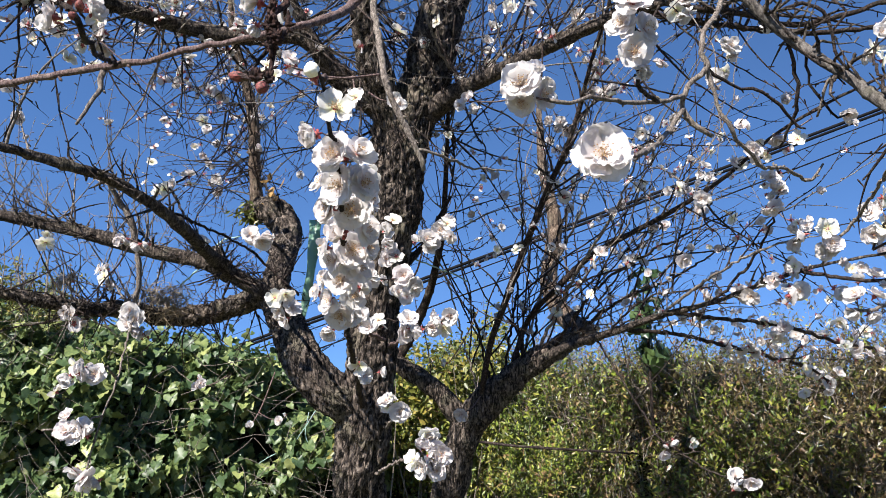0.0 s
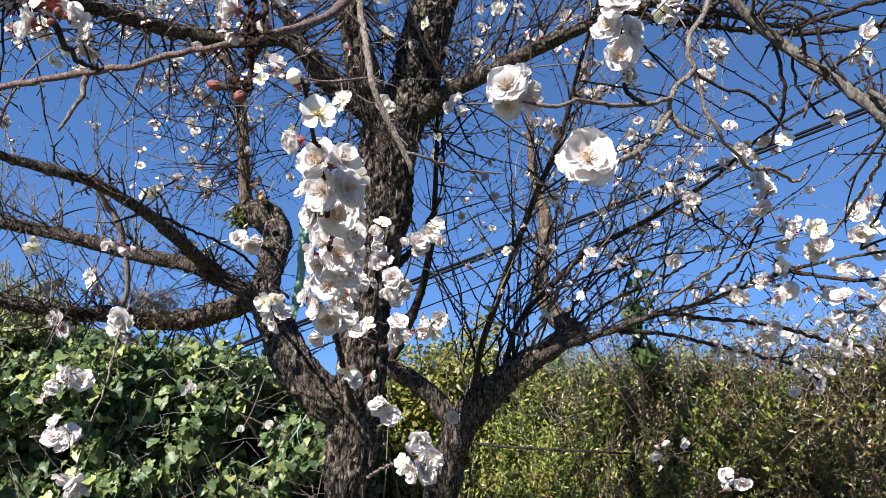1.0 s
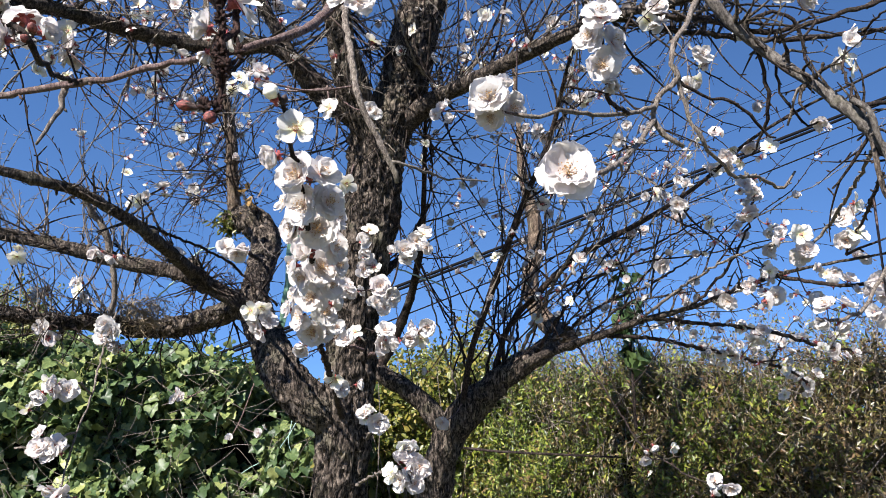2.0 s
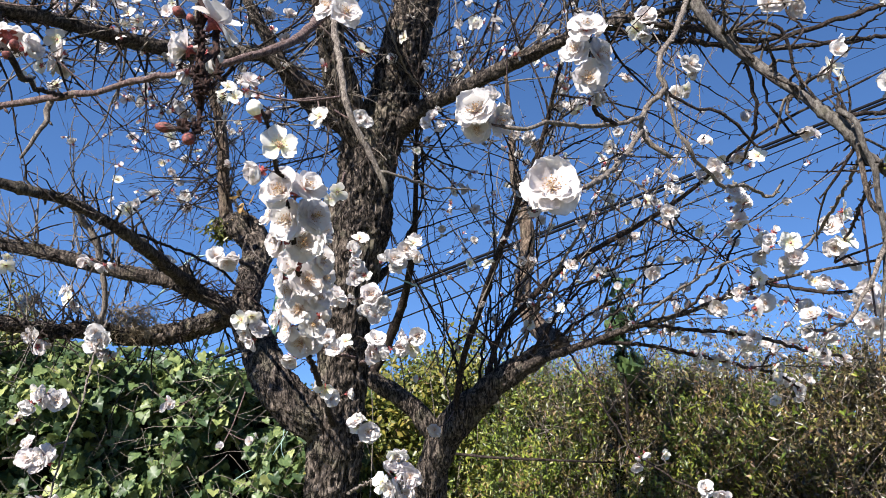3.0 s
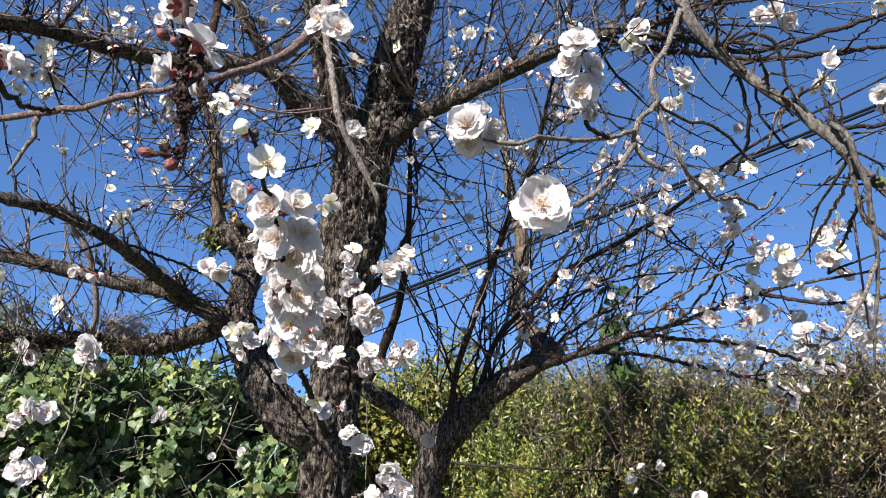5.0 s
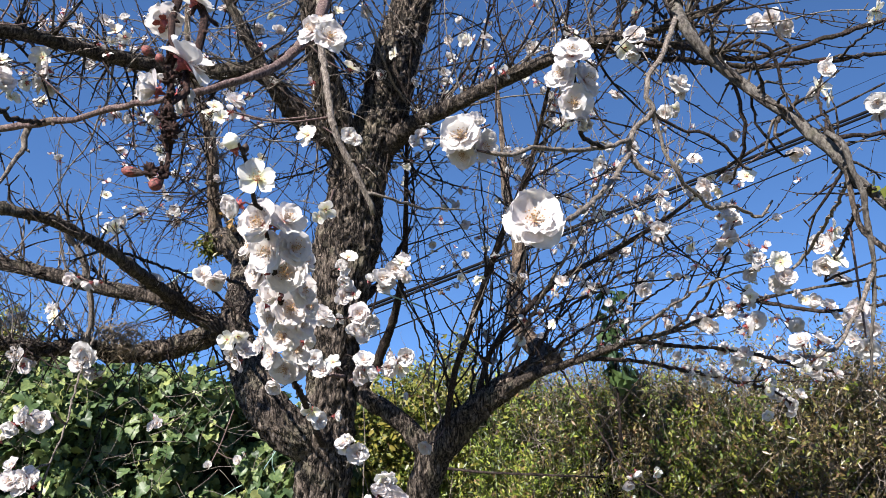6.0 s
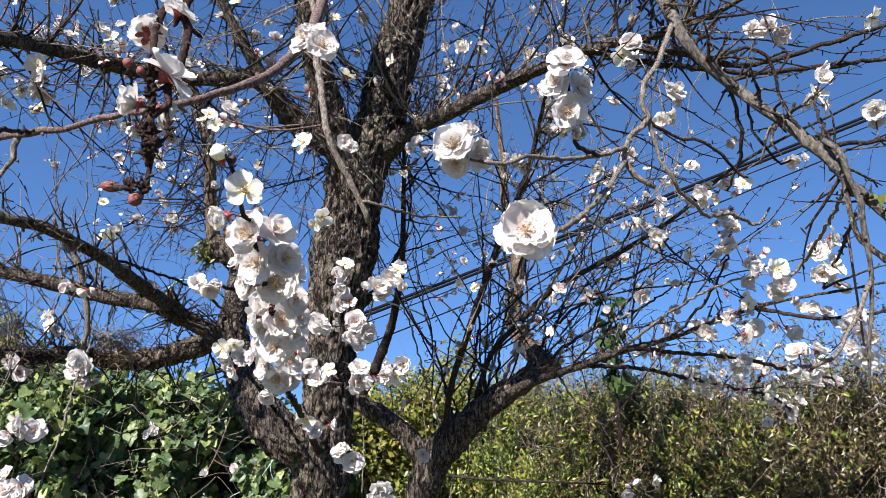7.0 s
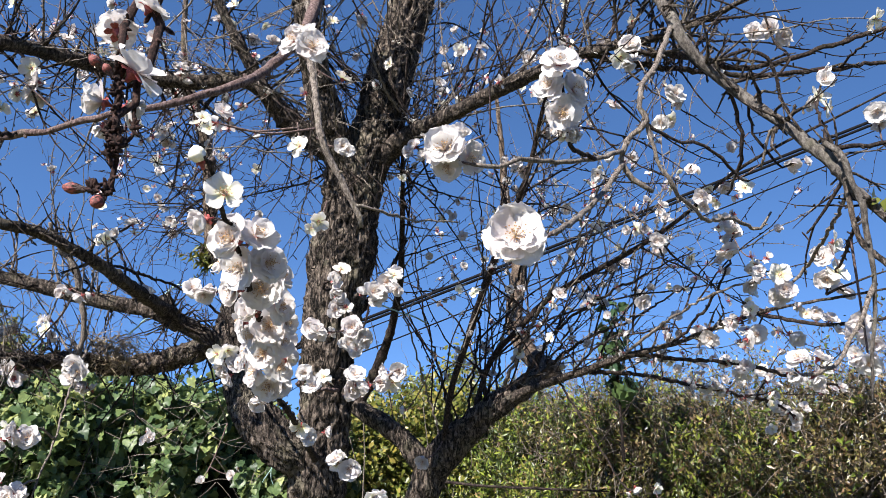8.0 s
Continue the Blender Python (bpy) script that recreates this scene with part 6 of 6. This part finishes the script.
ribbon = tagged(new("plastic_ribbon", mesh_of("plastic_ribbon", verts, faces, [RIBBON])), "pale green plastic strip hanging between the limbs", "ribbon")
thick = ribbon.modifiers.new("thickness", "SOLIDIFY")
thick.thickness = 0.0006

for rows in ([(-0.184, 1.57, 1.914, 0.0019), (-0.108, 1.595, 1.894, 0.0019), (-0.058, 1.629, 1.88, 0.002), 
    (-0.012, 1.663, 1.864, 0.002)], [(-0.568, 2.776, 1.58, 0.0017), (-0.596, 2.769, 1.518, 0.0017), (-0.634, 2.763, 1.457, 0.0017), 
    (-0.698, 2.787, 1.353, 0.0017)],
             [(-0.611, 2.785, 1.538, 0.0017), (-0.617, 2.784, 1.456, 0.0017), (-0.594, 2.793, 1.373, 0.0017), 
    (-0.619, 2.801, 1.292, 0.0017)], [(-0.676, 2.805, 1.455, 0.0017), (-0.735, 2.802, 1.377, 0.0017), (-0.826, 2.834, 1.329, 0.0017)], [(-0.632, 1.49, 1.816, 0.0018), (-0.579, 1.477, 1.869, 0.0018), (-0.537, 1.467, 1.913, 0.0018), 
    (-0.501, 1.465, 1.921, 0.0012)]):
    verts, faces = [], []
    line = spline(rows, 0.012)
    line[:, :3] += np.cumsum(rnd.normal(0, 0.0012, (len(line), 3)), axis=0)
    tube(verts, faces, line, 5)
    tagged(new("garden_string", mesh_of("garden_string", verts, faces, [STRING])), "loose pale green garden string", "string", "garden strings")

# moss and a dead leaf on the stump, a fresh leaf tuft on the near limb
def leaf_tuft(name, parent, place, spread, count, mat, size, label, shape=SLIM_SHAPE, fcs=SLIM_FACES):
    at = np.array(place) + rnd.normal(0, 1, (count, 3)) * spread
    v, f = leaf_mass(shape, fcs, at, np.tile((0, -0.5, 0.4), (count, 1)), rnd.uniform(size * 0.6, size, count), rnd, 0.9)
    return part(name, mesh_of(name, v, f, [mat]), parent, label, "stuff")


leaf_tuft("moss_tuft", tree, (-0.562, 1.706, 2.034), 0.015, 150, YELLOW_MASS, 0.024, "yellow-green mossy tuft")
leaf_tuft("dead_leaf_tuft", tree, (-0.499, 1.676, 2.077), 0.012, 14, DEAD_LEAF, 0.034, "curled dead tan leaves", OVAL_SHAPE, OVAL_FACES)
leaf_tuft("fresh_leaf_tuft", tree, (0.468, 0.717, 1.853), 0.005, 7, YELLOW_MASS, 0.022, "fresh green leaf tuft", OVAL_SHAPE, OVAL_FACES)

# yellow-green growth between the hedges and at the ivy's far end
yellow = tagged(new("yellow_shrub"), "sunlit yellow-green shrub behind the trunk", "shrub")
at, out = hedge_spots(rnd, 2600, -0.5, 0.16, 1.35, 0.2, front=lambda x: hedge_front(x) - 0.12, top=lambda x: hedge_top(x) + 0.05)
v, f = leaf_mass(OVAL_SHAPE, OVAL_FACES, at, out, rnd.uniform(0.018, 0.036, len(at)), rnd, 0.7)
part("foliage", mesh_of("yellow_foliage", v, f, [YELLOW_MASS]), yellow, "", "stuff")
verts, faces = [], []
for n in range(16):
    x = rnd.uniform(-0.5, 0.15)
    tube(verts, faces, grown(rnd, (x, hedge_front(x), 0.0), (rnd.normal(0, 0.05), -0.03, 1), 1.75, 0.006, 0.0, 0.03, 0.05), 5)
part("stem_growth", mesh_of("yellow_growth", verts, faces, [TWIG_GREY]), yellow, "", "stuff")
spray = tagged(new("feathery_shrub"), "feathery yellow-green shrub beside the ivy", "shrub")
verts, faces, spots = [], [], []
for n in range(170):
    start = (rnd.uniform(-2.2, -1.72), 2.66 + rnd.uniform(0, 0.22), 0.0)
    way = (rnd.normal(-0.02, 0.03), rnd.normal(0, 0.04), 1)
    line = grown(rnd, start, way, rnd.uniform(1.85, 2.14), 0.004, 0.0, 0.025, 0.04)
    tube(verts, faces, line, 4, closed=False)
    for p in line[40:]:
        for _ in range(16):
            spots.append(p[:3] + rnd.normal(0, 0.016, 3))
part("stem_growth", mesh_of("spray_growth", verts, faces, [TWIG_GREY]), spray, "", "stuff")
spots = np.array([p for p in spots if p[2] > 1.82 and p[0] < -1.58])
v, f = leaf_mass(SLIM_SHAPE, SLIM_FACES, spots, np.tile((-0.2, -0.5, 0.6), (len(spots), 1)), rnd.uniform(0.012, 0.03, len(spots)), rnd, 0.9)
part("foliage", mesh_of("spray_foliage", v, f, [YELLOW_MASS]), spray, "", "stuff")

# ---- single leaves, last ----
LEAVES = []
for n in range(4):
    r4 = np.random.RandomState(n)
    shape = IVY_SHAPE + r4.normal(0, 0.03, IVY_SHAPE.shape)
    LEAVES.append(mesh_of("leaf", shape, IVY_FACES, [IVY]))
at, out = hedge_spots(rnd, 290, -1.95, -0.5, 1.25, 0.03)
for p, o in zip(at, out):
    way = Vector(o + rnd.normal(0, 0.4, 3)).normalized()
    leaf = part("leaf", LEAVES[rnd.randint(4)], ivy_hedge)
    s = rnd.uniform(0.028, 0.056)
    leaf.matrix_basis = Matrix.Translation(Vector(p) + Vector((0, -0.03, 0.01))) @ turned_to(way, math.pi + rnd.normal(0, 0.7)) @ Matrix.Diagonal((s, s, s, 1))
# a climber that has grown up through the hedge, with large dark leaves
line = spline([(0.632, 2.52, 1.52, 0.006), (0.625, 2.50, 1.70, 0.005), (0.618, 2.49, 1.84, 0.004), (0.606, 2.48, 1.96, 0.003), (0.618, 2.47, 2.06, 0.002)], 0.01)
verts, faces = [], []
tube(verts, faces, line, 5)
for k in range(16):
    tube(verts, faces, grown(rnd, line[rnd.randint(len(line))][:3], (rnd.normal(0, 0.8), rnd.normal(0, 0.4), 0.6), rnd.uniform(0.05, 0.13), 0.0013, 0.0, 0.2), 4)
part("climbing_stem", mesh_of("climbing_stem", verts, faces, [TWIG_DARK]), leafy_hedge, "climbing stem with large dark leaves")
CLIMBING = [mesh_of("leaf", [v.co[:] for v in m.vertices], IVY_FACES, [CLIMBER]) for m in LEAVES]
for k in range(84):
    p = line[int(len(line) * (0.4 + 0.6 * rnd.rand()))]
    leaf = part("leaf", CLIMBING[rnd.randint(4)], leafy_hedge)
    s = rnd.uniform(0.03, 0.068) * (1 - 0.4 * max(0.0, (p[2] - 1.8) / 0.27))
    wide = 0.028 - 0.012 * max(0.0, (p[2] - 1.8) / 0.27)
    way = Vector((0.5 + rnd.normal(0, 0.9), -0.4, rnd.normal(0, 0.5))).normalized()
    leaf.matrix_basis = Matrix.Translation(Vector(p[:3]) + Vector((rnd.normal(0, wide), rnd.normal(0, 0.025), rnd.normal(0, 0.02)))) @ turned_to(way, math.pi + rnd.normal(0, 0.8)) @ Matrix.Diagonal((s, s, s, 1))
line = spline([(0.02, 2.46, 1.46, 0.005), (0.16, 2.43, 1.448, 0.0045), (0.34, 2.40, 1.442, 0.004), (0.54, 2.36, 1.436, 0.0025)], 0.012)
verts, faces = [], []
tube(verts, faces, line, 6, 0.0006, 120)
part("bare_stem", mesh_of("bare_stem", verts, faces, [TWIG_DARK]), leafy_hedge, "long dark bare stem across the hedge")
